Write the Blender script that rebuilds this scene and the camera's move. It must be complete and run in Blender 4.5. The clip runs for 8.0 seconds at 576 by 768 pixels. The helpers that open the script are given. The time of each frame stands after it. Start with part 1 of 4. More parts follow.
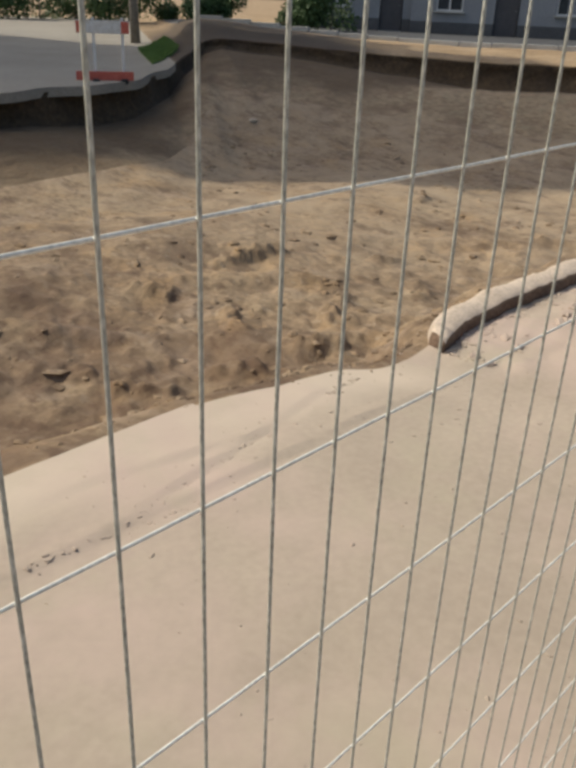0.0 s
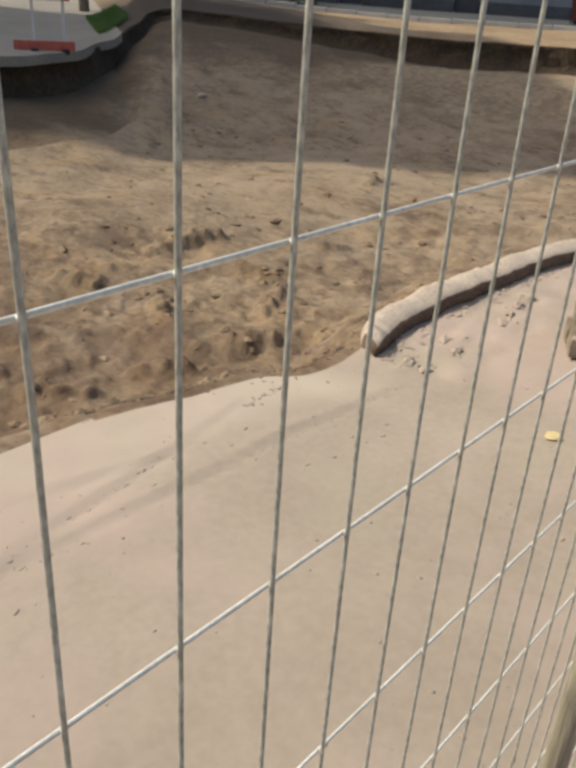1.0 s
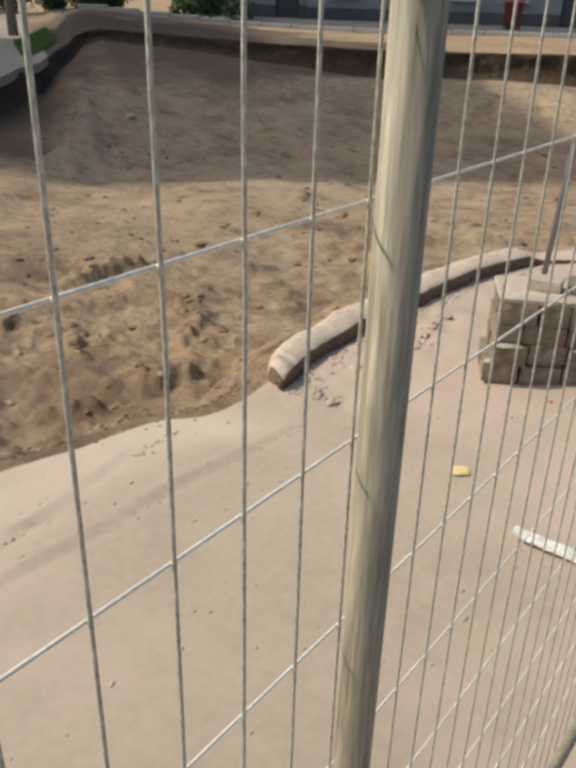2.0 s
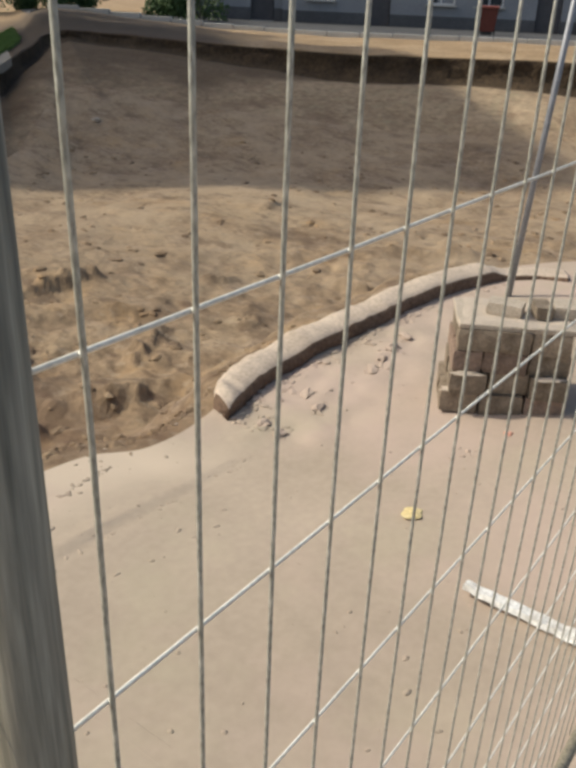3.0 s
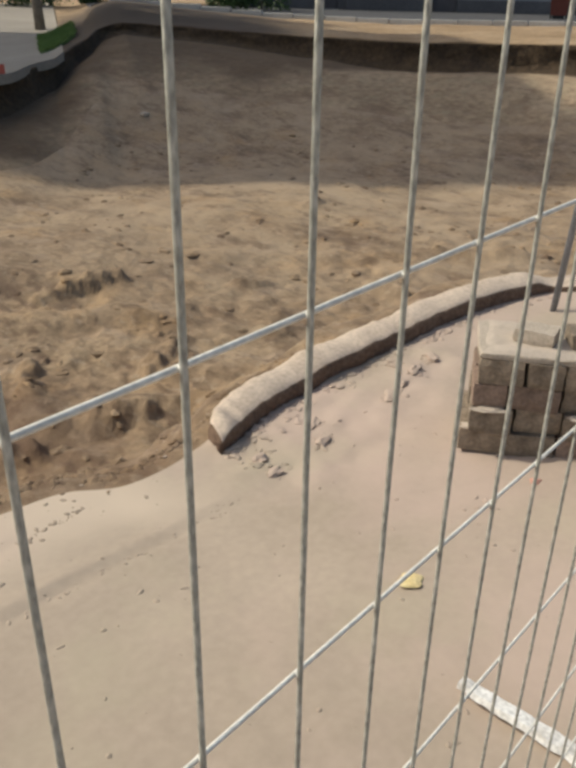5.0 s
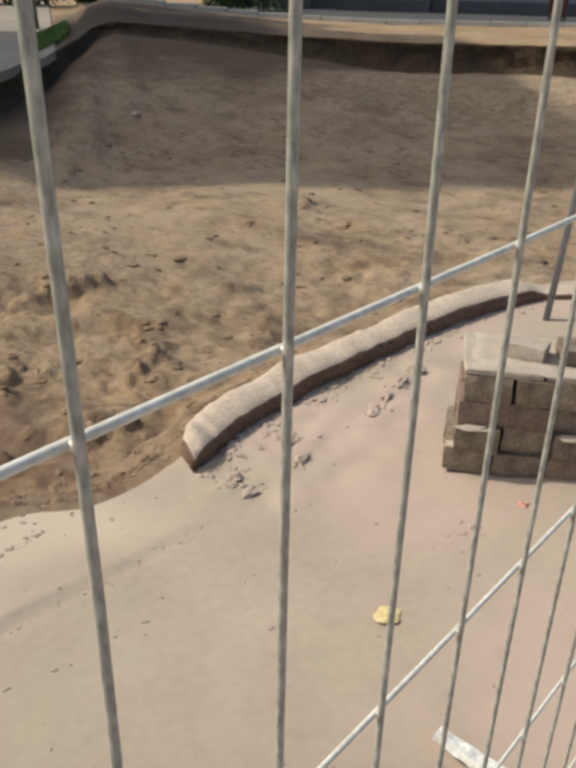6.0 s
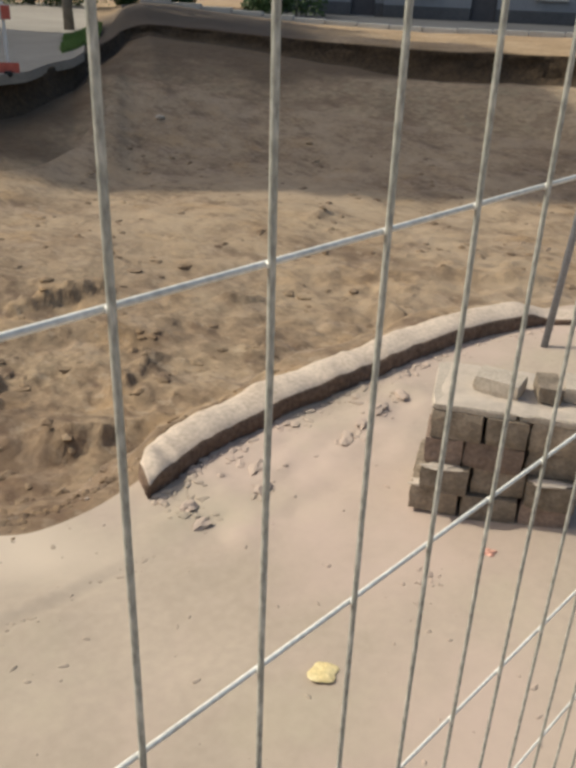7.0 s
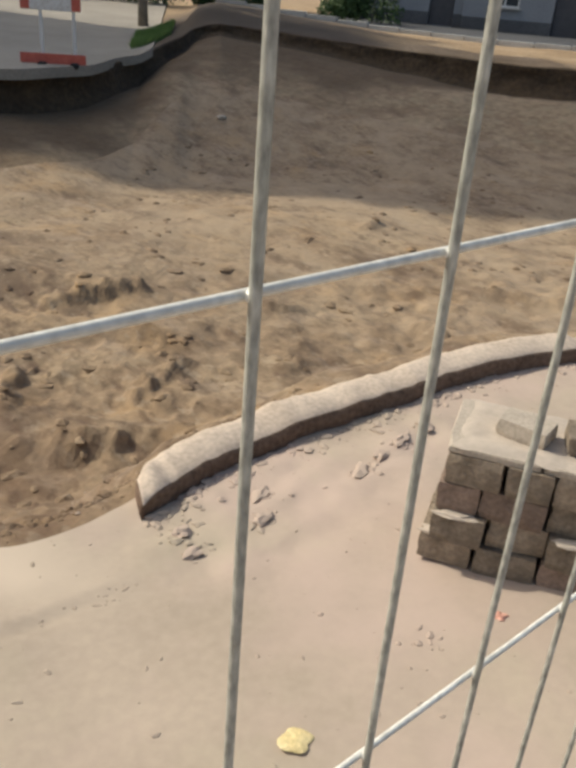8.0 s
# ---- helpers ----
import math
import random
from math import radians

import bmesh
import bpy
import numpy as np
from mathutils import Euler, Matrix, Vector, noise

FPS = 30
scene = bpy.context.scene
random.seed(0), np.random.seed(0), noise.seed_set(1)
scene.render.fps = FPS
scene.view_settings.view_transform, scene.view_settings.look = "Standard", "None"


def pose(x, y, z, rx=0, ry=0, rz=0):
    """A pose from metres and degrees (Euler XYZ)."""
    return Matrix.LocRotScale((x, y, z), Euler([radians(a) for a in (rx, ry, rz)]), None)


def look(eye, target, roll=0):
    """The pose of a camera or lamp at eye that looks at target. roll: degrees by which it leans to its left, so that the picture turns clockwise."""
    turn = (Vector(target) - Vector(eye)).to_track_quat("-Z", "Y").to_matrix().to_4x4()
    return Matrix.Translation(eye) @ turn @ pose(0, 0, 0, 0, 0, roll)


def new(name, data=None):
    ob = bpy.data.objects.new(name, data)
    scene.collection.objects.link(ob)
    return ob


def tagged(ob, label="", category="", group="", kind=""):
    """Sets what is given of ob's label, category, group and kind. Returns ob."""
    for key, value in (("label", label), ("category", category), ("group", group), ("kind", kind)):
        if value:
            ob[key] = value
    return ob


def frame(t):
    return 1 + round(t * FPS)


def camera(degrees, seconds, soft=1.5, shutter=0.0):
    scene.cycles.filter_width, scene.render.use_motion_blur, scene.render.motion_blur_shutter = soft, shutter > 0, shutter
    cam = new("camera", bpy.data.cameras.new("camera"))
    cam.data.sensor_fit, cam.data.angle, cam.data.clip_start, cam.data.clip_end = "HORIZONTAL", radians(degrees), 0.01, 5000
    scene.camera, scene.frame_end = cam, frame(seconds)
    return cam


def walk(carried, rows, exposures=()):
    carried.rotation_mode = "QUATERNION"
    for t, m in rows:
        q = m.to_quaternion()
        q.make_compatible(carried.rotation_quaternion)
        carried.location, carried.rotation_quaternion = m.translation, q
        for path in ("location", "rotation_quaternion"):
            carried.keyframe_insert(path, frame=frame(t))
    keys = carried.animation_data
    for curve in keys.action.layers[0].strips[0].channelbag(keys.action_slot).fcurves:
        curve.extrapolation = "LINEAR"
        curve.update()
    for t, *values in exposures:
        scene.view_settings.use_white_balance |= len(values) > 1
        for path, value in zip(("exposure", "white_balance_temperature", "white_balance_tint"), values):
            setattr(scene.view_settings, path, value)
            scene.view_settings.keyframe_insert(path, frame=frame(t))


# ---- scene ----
cam = camera(39.93, 8.0, soft=4.2)

# ---- the walk: seconds, eye, point looked at, roll ----
ROWS = [
    (0.0, (-1.5091, -0.3449, 1.9475), (-0.8543, 0.2726, 1.5118), 2.33),
    (0.3, (-1.3853, -0.3536, 1.9507), (-0.7370, 0.2624, 1.5032), 2.44),
    (0.5, (-1.2926, -0.3351, 1.9464), (-0.6399, 0.2743, 1.4962), 2.61),
    (0.6, (-1.2434, -0.3152, 1.9343), (-0.5808, 0.2921, 1.4959), 2.58),
    (1.0, (-1.0078, -0.2234, 1.9401), (-0.3310, 0.3514, 1.4802), 3.71),
    (1.2, (-0.9160, -0.2132, 1.9332), (-0.2239, 0.3433, 1.4734), 3.82),
    (2.4, (-0.4029, -0.3346, 1.9849), (0.3044, 0.2167, 1.5424), 1.09),
    (2.5, (-0.3742, -0.3311, 1.9861), (0.3321, 0.2200, 1.5417), 1.05),
    (2.9, (-0.2365, -0.2659, 1.9667), (0.4863, 0.2646, 1.5239), 1.84),
    (3.0, (-0.1910, -0.2438, 1.9707), (0.5348, 0.2833, 1.5288), 2.35),
    (3.2, (-0.1030, -0.2062, 1.9644), (0.6298, 0.3108, 1.5220), 2.57),
    (3.5, (0.0029, -0.1730, 1.9459), (0.7486, 0.3122, 1.4893), 2.67),
    (4.0, (0.1710, -0.1699, 1.9339), (0.9081, 0.3128, 1.4609), 1.37),
    (4.5, (0.3232, -0.1917, 1.9491), (1.0119, 0.3558, 1.4738), 0.78),
    (4.7, (0.3509, -0.1970, 1.9542), (1.0242, 0.3791, 1.4907), 0.75),
    (5.8, (0.5274, -0.1357, 1.9343), (1.1958, 0.4577, 1.4859), 1.07),
    (6.0, (0.5988, -0.1292, 1.9235), (1.2708, 0.4563, 1.4702), 1.19),
    (6.5, (0.8285, -0.1705, 1.9377), (1.4859, 0.4281, 1.4801), 1.56),
    (6.6, (0.8673, -0.1871, 1.9389), (1.5233, 0.4154, 1.4842), 2.00),
    (7.0, (0.9615, -0.1942, 1.9235), (1.6082, 0.4221, 1.4741), 2.17),
    (7.3, (1.0507, -0.1646, 1.9047), (1.6682, 0.4776, 1.4504), 2.60),
    (7.5, (1.1224, -0.1464, 1.9118), (1.7379, 0.5046, 1.4676), 3.73),
    (7.6, (1.1550, -0.1365, 1.9128), (1.7714, 0.5150, 1.4705), 4.44),
    (8.0, (1.2549, -0.1267, 1.8946), (1.8555, 0.5360, 1.4472), 4.60),
]
walk(cam, [(t, look(eye, aim, roll)) for t, eye, aim, roll in ROWS], [(0.0, -0.16, 6630, 5), (2.5, -0.12, 6630, 5), (4.2, -0.25, 6630, 5), (6.0, -0.19, 6630, 5), (8.0, -0.08, 6630, 5)])

# ---- daylight ----
SUN_ELEVATION, SUN_FROM = 43.0, Vector((-0.45, 0.89, 0.0)).normalized()
world = bpy.data.worlds.new("daylight")
scene.world = world
world.use_nodes = True
wn = world.node_tree.nodes
sky = wn.new("ShaderNodeTexSky")
sky.sky_type, sky.sun_disc = "NISHITA", False
sky.sun_elevation = radians(SUN_ELEVATION)
sky.sun_rotation = math.atan2(SUN_FROM.x, SUN_FROM.y)
sky.dust_density = 4.0
wn["Background"].inputs["Strength"].default_value = 0.148
world.node_tree.links.new(sky.outputs["Color"], wn["Background"].inputs["Color"])
sun_data = bpy.data.lights.new("sun", "SUN")
sun_data.energy, sun_data.angle, sun_data.color = 3.5, radians(0.6), (1.0, 0.93, 0.82)
sun = new("sun", sun_data)
sun_way = SUN_FROM * math.cos(radians(SUN_ELEVATION)) + Vector((0, 0, math.sin(radians(SUN_ELEVATION))))
sun.matrix_world = look(sun_way * 50, (0, 0, 0))


# ---- materials ----
def shader(name, tones, scale=3.0, fine=40.0, rough=0.9, bump=0.3, metal=0.0, bump_far=0.02, per_piece=0.0, speck=0.0, calm=1.0, stretch=None):
    """tones: two or three base colours mixed by coarse noise, broken up by fine noise."""
    mat = bpy.data.materials.new(name)
    mat.use_nodes = True
    nt = mat.node_tree
    nodes, links = nt.nodes, nt.links
    bsdf = nodes["Principled BSDF"]
    geo = nodes.new("ShaderNodeTexCoord")
    at = geo.outputs["Object"]
    if stretch:
        pull = nodes.new("ShaderNodeVectorMath")
        pull.operation = "MULTIPLY"
        pull.inputs[1].default_value = stretch
        links.new(at, pull.inputs[0])
        at = pull.outputs["Vector"]
    coarse = nodes.new("ShaderNodeTexNoise")
    coarse.inputs["Scale"].default_value, coarse.inputs["Detail"].default_value = scale, 6.0
    coarse.inputs["Roughness"].default_value = 0.65
    grain = nodes.new("ShaderNodeTexNoise")
    grain.inputs["Scale"].default_value, grain.inputs["Detail"].default_value = fine, 5.0
    for tex in (coarse, grain):
        links.new(at, tex.inputs["Vector"])
    ramp = nodes.new("ShaderNodeValToRGB")
    ramp.color_ramp.elements[0].position, ramp.color_ramp.elements[1].position = 0.3, 0.7
    ramp.color_ramp.elements[0].color, ramp.color_ramp.elements[1].color = (*tones[0], 1), (*tones[-1], 1)
    if len(tones) == 3:
        ramp.color_ramp.elements.new(0.5).color = (*tones[1], 1)
    links.new(coarse.outputs["Fac"], ramp.inputs["Fac"])
    vary = nodes.new("ShaderNodeMapRange")
    vary.inputs["From Min"].default_value, vary.inputs["From Max"].default_value = 0.3, 0.7
    vary.inputs["To Min"].default_value, vary.inputs["To Max"].default_value = 1 - (0.2 + speck) * calm, 1 + (0.12 + speck) * calm
    links.new(grain.outputs["Fac"], vary.inputs["Value"])
    mul = nodes.new("ShaderNodeVectorMath")
    mul.operation = "SCALE"
    links.new(ramp.outputs["Color"], mul.inputs[0])
    links.new(vary.outputs["Result"], mul.inputs["Scale"])
    colour = mul.outputs["Vector"]
    if per_piece:
        info = nodes.new("ShaderNodeObjectInfo")
        lift = nodes.new("ShaderNodeMapRange")
        lift.inputs["To Min"].default_value, lift.inputs["To Max"].default_value = 1 - per_piece, 1 + per_piece
        links.new(info.outputs["Random"], lift.inputs["Value"])
        again = nodes.new("ShaderNodeVectorMath")
        again.operation = "SCALE"
        links.new(colour, again.inputs[0])
        links.new(lift.outputs["Result"], again.inputs["Scale"])
        colour = again.outputs["Vector"]
    links.new(colour, bsdf.inputs["Base Color"])
    bsdf.inputs["Roughness"].default_value, bsdf.inputs["Metallic"].default_value = rough, metal
    if bump:
        sum_node = nodes.new("ShaderNodeMath")
        links.new(coarse.outputs["Fac"], sum_node.inputs[0])
        links.new(grain.outputs["Fac"], sum_node.inputs[1])
        relief = nodes.new("ShaderNodeBump")
        relief.inputs["Strength"].default_value, relief.inputs["Distance"].default_value = bump, bump_far
        links.new(sum_node.outputs[0], relief.inputs["Height"])
        links.new(relief.outputs["Normal"], bsdf.inputs["Normal"])
    return mat


M_SAND = shader("trodden_sand", [(0.345, 0.277, 0.212), (0.402, 0.324, 0.25), (0.46, 0.372, 0.29)], 0.55, 26, 0.95, 0.06, 0, 0.005, calm=0.35)
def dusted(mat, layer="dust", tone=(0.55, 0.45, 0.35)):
    """Another tone laid over the ground, such as dry dust or damp earth, where the mesh says so."""
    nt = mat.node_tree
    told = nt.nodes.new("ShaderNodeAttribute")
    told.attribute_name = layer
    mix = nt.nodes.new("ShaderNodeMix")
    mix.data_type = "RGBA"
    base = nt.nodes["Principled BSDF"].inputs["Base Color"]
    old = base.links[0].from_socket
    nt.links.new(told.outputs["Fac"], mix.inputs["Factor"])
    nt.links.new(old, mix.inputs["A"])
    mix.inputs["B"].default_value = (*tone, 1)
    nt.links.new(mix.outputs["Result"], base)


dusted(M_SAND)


def mottled(mat, tone, scale, low, high, strength, stretch=(1, 1, 1), offset=0.0):
    """Patches of another earth, with their own ragged outline."""
    nt = mat.node_tree
    where = nt.nodes.new("ShaderNodeTexCoord")
    pull = nt.nodes.new("ShaderNodeMapping")
    pull.inputs["Scale"].default_value = stretch
    pull.inputs["Location"].default_value = (offset, offset * 0.7, 0)
    pull.inputs["Rotation"].default_value = (0, 0, 0.75)
    tex = nt.nodes.new("ShaderNodeTexNoise")
    tex.inputs["Scale"].default_value, tex.inputs["Detail"].default_value, tex.inputs["Roughness"].default_value = scale, 7.0, 0.6
    span = nt.nodes.new("ShaderNodeMapRange")
    span.inputs["From Min"].default_value, span.inputs["From Max"].default_value = low, high
    span.inputs["To Max"].default_value = strength
    mix = nt.nodes.new("ShaderNodeMix")
    mix.data_type = "RGBA"
    base = nt.nodes["Principled BSDF"].inputs["Base Color"]
    old = base.links[0].from_socket
    nt.links.new(where.outputs["Object"], pull.inputs["Vector"])
    nt.links.new(pull.outputs["Vector"], tex.inputs["Vector"])
    nt.links.new(tex.outputs["Fac"], span.inputs["Value"])
    nt.links.new(span.outputs["Result"], mix.inputs["Factor"])
    nt.links.new(old, mix.inputs["A"])
    mix.inputs["B"].default_value = (*tone, 1)
    nt.links.new(mix.outputs["Result"], base)
    return mat


mottled(M_SAND, (0.49, 0.375, 0.31), 0.8, 0.46, 0.64, 0.8, (1, 1, 1), 3.0)
mottled(M_SAND, (0.42, 0.36, 0.26), 1.6, 0.52, 0.72, 0.6, (1, 1, 1), 9.0)
M_DIRT = shader("loose_earth", [(0.17, 0.112, 0.068), (0.265, 0.184, 0.112), (0.33, 0.242, 0.15)], 0.9, 14, 0.97, 0.55, 0, 0.03, 0, 0.06)
mottled(M_DIRT, (0.37, 0.235, 0.115), 1.3, 0.52, 0.68, 0.6, (1, 1, 1), 2.0)
mottled(M_DIRT, (0.35, 0.265, 0.195), 1.9, 0.54, 0.70, 0.6, (1, 1, 1), 12.0)
mottled(M_DIRT, (0.095, 0.058, 0.036), 2.6, 0.53, 0.66, 0.75, (1, 0.45, 1), 7.0)
mottled(M_DIRT, (0.10, 0.06, 0.038), 5.5, 0.55, 0.645, 0.7, (1, 0.5, 1), 21.0)
mottled(M_DIRT, (0.125, 0.078, 0.046), 9.0, 0.54, 0.63, 0.6, (1, 0.6, 1), 33.0)
mottled(M_DIRT, (0.36, 0.28, 0.195), 11.0, 0.57, 0.66, 0.5, (1, 0.6, 1), 41.0)
dusted(M_DIRT, "dry", (0.43, 0.325, 0.215))
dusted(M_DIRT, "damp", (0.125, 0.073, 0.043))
M_BANK = shader("dug_clay_bank", [(0.24, 0.17, 0.104), (0.335, 0.247, 0.154), (0.41, 0.305, 0.198)], 0.55, 7, 0.97, 0.8, 0, 0.06, 0, 0.08)
mottled(M_BANK, (0.17, 0.105, 0.064), 1.1, 0.50, 0.66, 0.65, (1, 1, 1), 5.0)
mottled(M_BANK, (0.16, 0.10, 0.06), 4.5, 0.53, 0.66, 0.6, (1, 0.6, 1), 15.0)
mottled(M_BANK, (0.32, 0.265, 0.165), 2.2, 0.54, 0.70, 0.6, (1, 1, 1), 1.0)
# Darker brown below the lip, on its cut face and on the mound.
dusted(M_BANK, "dark_brown", (0.095, 0.060, 0.032))
M_CUT_FACE = shader("dark_brown_soil", [(0.042, 0.027, 0.015), (0.085, 0.054, 0.028)], 1.5, 12, 0.97, 0.8, 0, 0.05, 0, 0.1)
M_VERGE = shader("dry_verge_soil", [(0.25, 0.165, 0.085), (0.345, 0.235, 0.13), (0.42, 0.305, 0.19)], 0.8, 10, 0.95, 0.6, 0, 0.04, 0, 0.1)
dusted(M_VERGE, "dark_brown", (0.085, 0.058, 0.037))
M_KERB = shader("weathered_sandy_concrete", [(0.47, 0.375, 0.29), (0.55, 0.445, 0.35), (0.61, 0.50, 0.395)], 4, 45, 0.93, 0.16, 0, 0.006, 0, 0.0)
M_DUST = shader("pale_dry_sand", [(0.46, 0.385, 0.31), (0.52, 0.44, 0.36)], 2.5, 40, 0.95, 0.1, 0, 0.004, calm=0.4)
# Brown front of the kerb; its own shade is darkened into this colour.
M_KERB_FACE = shader("shaded_brown_earth_face", [(0.125, 0.076, 0.050), (0.20, 0.13, 0.088)], 5, 40, 0.95, 0.7, 0, 0.015, 0, 0.1)
M_BLOCK = shader("brown_concrete_block", [(0.17, 0.13, 0.09), (0.255, 0.20, 0.145), (0.36, 0.29, 0.215)], 9, 60, 0.93, 0.8, 0, 0.008, 0.25, 0.05)
M_BLOCK_RED = shader("reddish_concrete_block", [(0.20, 0.14, 0.105), (0.30, 0.215, 0.165)], 9, 60, 0.93, 0.8, 0, 0.008, 0.2, 0.05)
M_SLAB = shader("pale_concrete_slab", [(0.42, 0.355, 0.28), (0.51, 0.43, 0.345)], 5, 70, 0.9, 0.4, 0, 0.005, 0.06)
# One galvanised wire in two tones: level wires painted sunlit, uprights painted shaded.
M_WIRE_LIT = shader("sunlit_galvanised_wire", [(0.66, 0.64, 0.57), (0.84, 0.82, 0.75)], 20, 300, 0.45, 0.15, 0.05, 0.0005)
M_WIRE_SHADED = shader("shaded_grey_green_wire", [(0.32, 0.32, 0.275), (0.50, 0.49, 0.435)], 90, 500, 0.45, 0.4, 0.08, 0.0006, 0, 0.2, stretch=(1, 1, 0.35))
M_TUBE = shader("weathered_galvanised_tube", [(0.145, 0.13, 0.092), (0.30, 0.265, 0.195), (0.43, 0.375, 0.28)], 110, 320, 0.62, 0.3, 0.0, 0.001, 0, 0.12, stretch=(1, 1, 0.05))
M_STEEL = shader("blue_grey_steel", [(0.22, 0.23, 0.25), (0.32, 0.33, 0.36)], 8, 90, 0.5, 0.2, 0.4, 0.001)
M_WHITE = shader("scuffed_white_plastic", [(0.55, 0.50, 0.43), (0.76, 0.74, 0.70), (0.84, 0.83, 0.80)], 14, 70, 0.55, 0.25, 0, 0.003, 0, 0.1)
M_YELLOW = shader("faded_yellow_plastic", [(0.70, 0.54, 0.24), (0.80, 0.66, 0.36)], 12, 90, 0.55, 0.3, 0, 0.003)
M_PINK = shader("faded_pink_plastic", [(0.62, 0.30, 0.22), (0.72, 0.40, 0.30)], 12, 90, 0.6, 0.3, 0, 0.003)
M_RED = shader("red_plastic", [(0.52, 0.09, 0.06), (0.66, 0.16, 0.11)], 8, 60, 0.5, 0.1, 0, 0.002)
M_ROAD = shader("asphalt", [(0.055, 0.057, 0.062), (0.085, 0.087, 0.092)], 0.6, 45, 0.9, 0.4, 0, 0.01)
M_PAVE = shader("grey_pavement", [(0.26, 0.23, 0.19), (0.35, 0.31, 0.258)], 0.5, 30, 0.9, 0.3, 0, 0.01)
M_STONE = shader("kerb_stone", [(0.48, 0.46, 0.42), (0.60, 0.58, 0.54)], 2, 30, 0.85, 0.3, 0, 0.01, 0.1)
M_LEAF = shader("leaves", [(0.03, 0.06, 0.02), (0.06, 0.11, 0.03), (0.10, 0.16, 0.05)], 3, 25, 0.7, 0.2, 0, 0.01)
M_GRASS = shader("lawn_grass", [(0.11, 0.19, 0.035), (0.18, 0.27, 0.07)], 3, 30, 0.8, 0.2, 0, 0.01)
M_BARK = shader("bark", [(0.17, 0.145, 0.115), (0.28, 0.245, 0.20)], 6, 40, 0.9, 0.6, 0, 0.02)
M_RENDER_GREY = shader("grey_wall_render", [(0.26, 0.27, 0.29), (0.33, 0.34, 0.36)], 0.8, 20, 0.9, 0.2, 0, 0.01)
M_RENDER_PALE = shader("pale_wall_render", [(0.52, 0.50, 0.47), (0.62, 0.60, 0.57)], 0.8, 20, 0.9, 0.2, 0, 0.01)
M_PLINTH = shader("dark_plinth", [(0.09, 0.09, 0.095), (0.13, 0.13, 0.135)], 1, 20, 0.85, 0.2, 0, 0.01)
M_ROOF = shader("roof_tiles", [(0.14, 0.07, 0.05), (0.20, 0.10, 0.07)], 2, 20, 0.85, 0.3, 0, 0.02)
M_GLASS = shader("window_glass", [(0.04, 0.05, 0.06), (0.06, 0.07, 0.08)], 1, 5, 0.08, 0)
M_FRAME = shader("white_window_frame", [(0.70, 0.69, 0.66), (0.80, 0.79, 0.77)], 3, 40, 0.5, 0.1, 0, 0.002)
M_BIN = shader("red_brown_bin_plastic", [(0.14, 0.034, 0.022), (0.19, 0.045, 0.03)], 2, 20, 0.5, 0.05, 0, 0.002)
M_TYRE = shader("tyre_rubber", [(0.02, 0.02, 0.02), (0.035, 0.035, 0.035)], 8, 60, 0.9, 0.2, 0, 0.002)
M_DOOR = shader("dark_door", [(0.07, 0.065, 0.07), (0.10, 0.095, 0.10)], 3, 40, 0.6, 0.2, 0, 0.004)


# ---- mesh helpers ----
def finish(bm, name, material, smooth=False):
    me = bpy.data.meshes.new(name)
    bmesh.ops.recalc_face_normals(bm, faces=bm.faces)
    bm.to_mesh(me)
    bm.free()
    for m in material if isinstance(material, (list, tuple)) else [material]:
        me.materials.append(m)
    if smooth:
        for p in me.polygons:
            p.use_smooth = True
    return me


def part(name, data, parent, at=None, label=""):
    ob = new(name, data)
    ob.parent = parent
    if at is not None:
        ob.matrix_basis = at
    return tagged(ob, label) if label else ob


def thing(name, at, label, category, group="", kind=""):
    ob = new(name)
    ob.matrix_basis = at
    return tagged(ob, label, category, group, kind)


def box_into(bm, size, at=None, bevel=0.0):
    made = bmesh.ops.create_cube(bm, size=1.0)["verts"]
    bmesh.ops.scale(bm, vec=size, verts=made)
    if bevel:
        edges = list({e for v in made for e in v.link_edges})
        out = bmesh.ops.bevel(bm, geom=edges, offset=bevel, segments=2, affect="EDGES")
        made = list({v for f in out["faces"] for v in f.verts} | {v for v in made if v.is_valid})
    if at is not None:
        bmesh.ops.transform(bm, matrix=at, verts=made)
    return made


def box_mesh(name, size, material, bevel=0.0, at=None):
    bm = bmesh.new()
    box_into(bm, size, at, bevel)
    return finish(bm, name, material)


def tube_into(bm, points, radius, sides=10, squash=1.0):
    """A round bar through the points."""
    rings = []
    for i, p in enumerate(points):
        p = Vector(p)
        way = (Vector(points[min(i + 1, len(points) - 1)]) - Vector(points[max(i - 1, 0)])).normalized()
        side = way.cross(Vector((0, 0, 1)))
        side = Vector((1, 0, 0)) if side.length < 0.1 else side.normalized()
        up = side.cross(way).normalized()
        r = radius[i] if isinstance(radius, (list, tuple)) else radius
        rings.append([bm.verts.new(p + r * (math.cos(a) * side + squash * math.sin(a) * up))
                      for a in (2 * math.pi * k / sides for k in range(sides))])
    for a, b in zip(rings, rings[1:]):
        for k in range(sides):
            bm.faces.new((a[k], a[(k + 1) % sides], b[(k + 1) % sides], b[k]))
    bm.faces.new(rings[0])
    bm.faces.new(rings[-1])


def tube_mesh(name, points, radius, material, sides=10):
    bm = bmesh.new()
    tube_into(bm, points, radius, sides)
    return finish(bm, name, material, True)


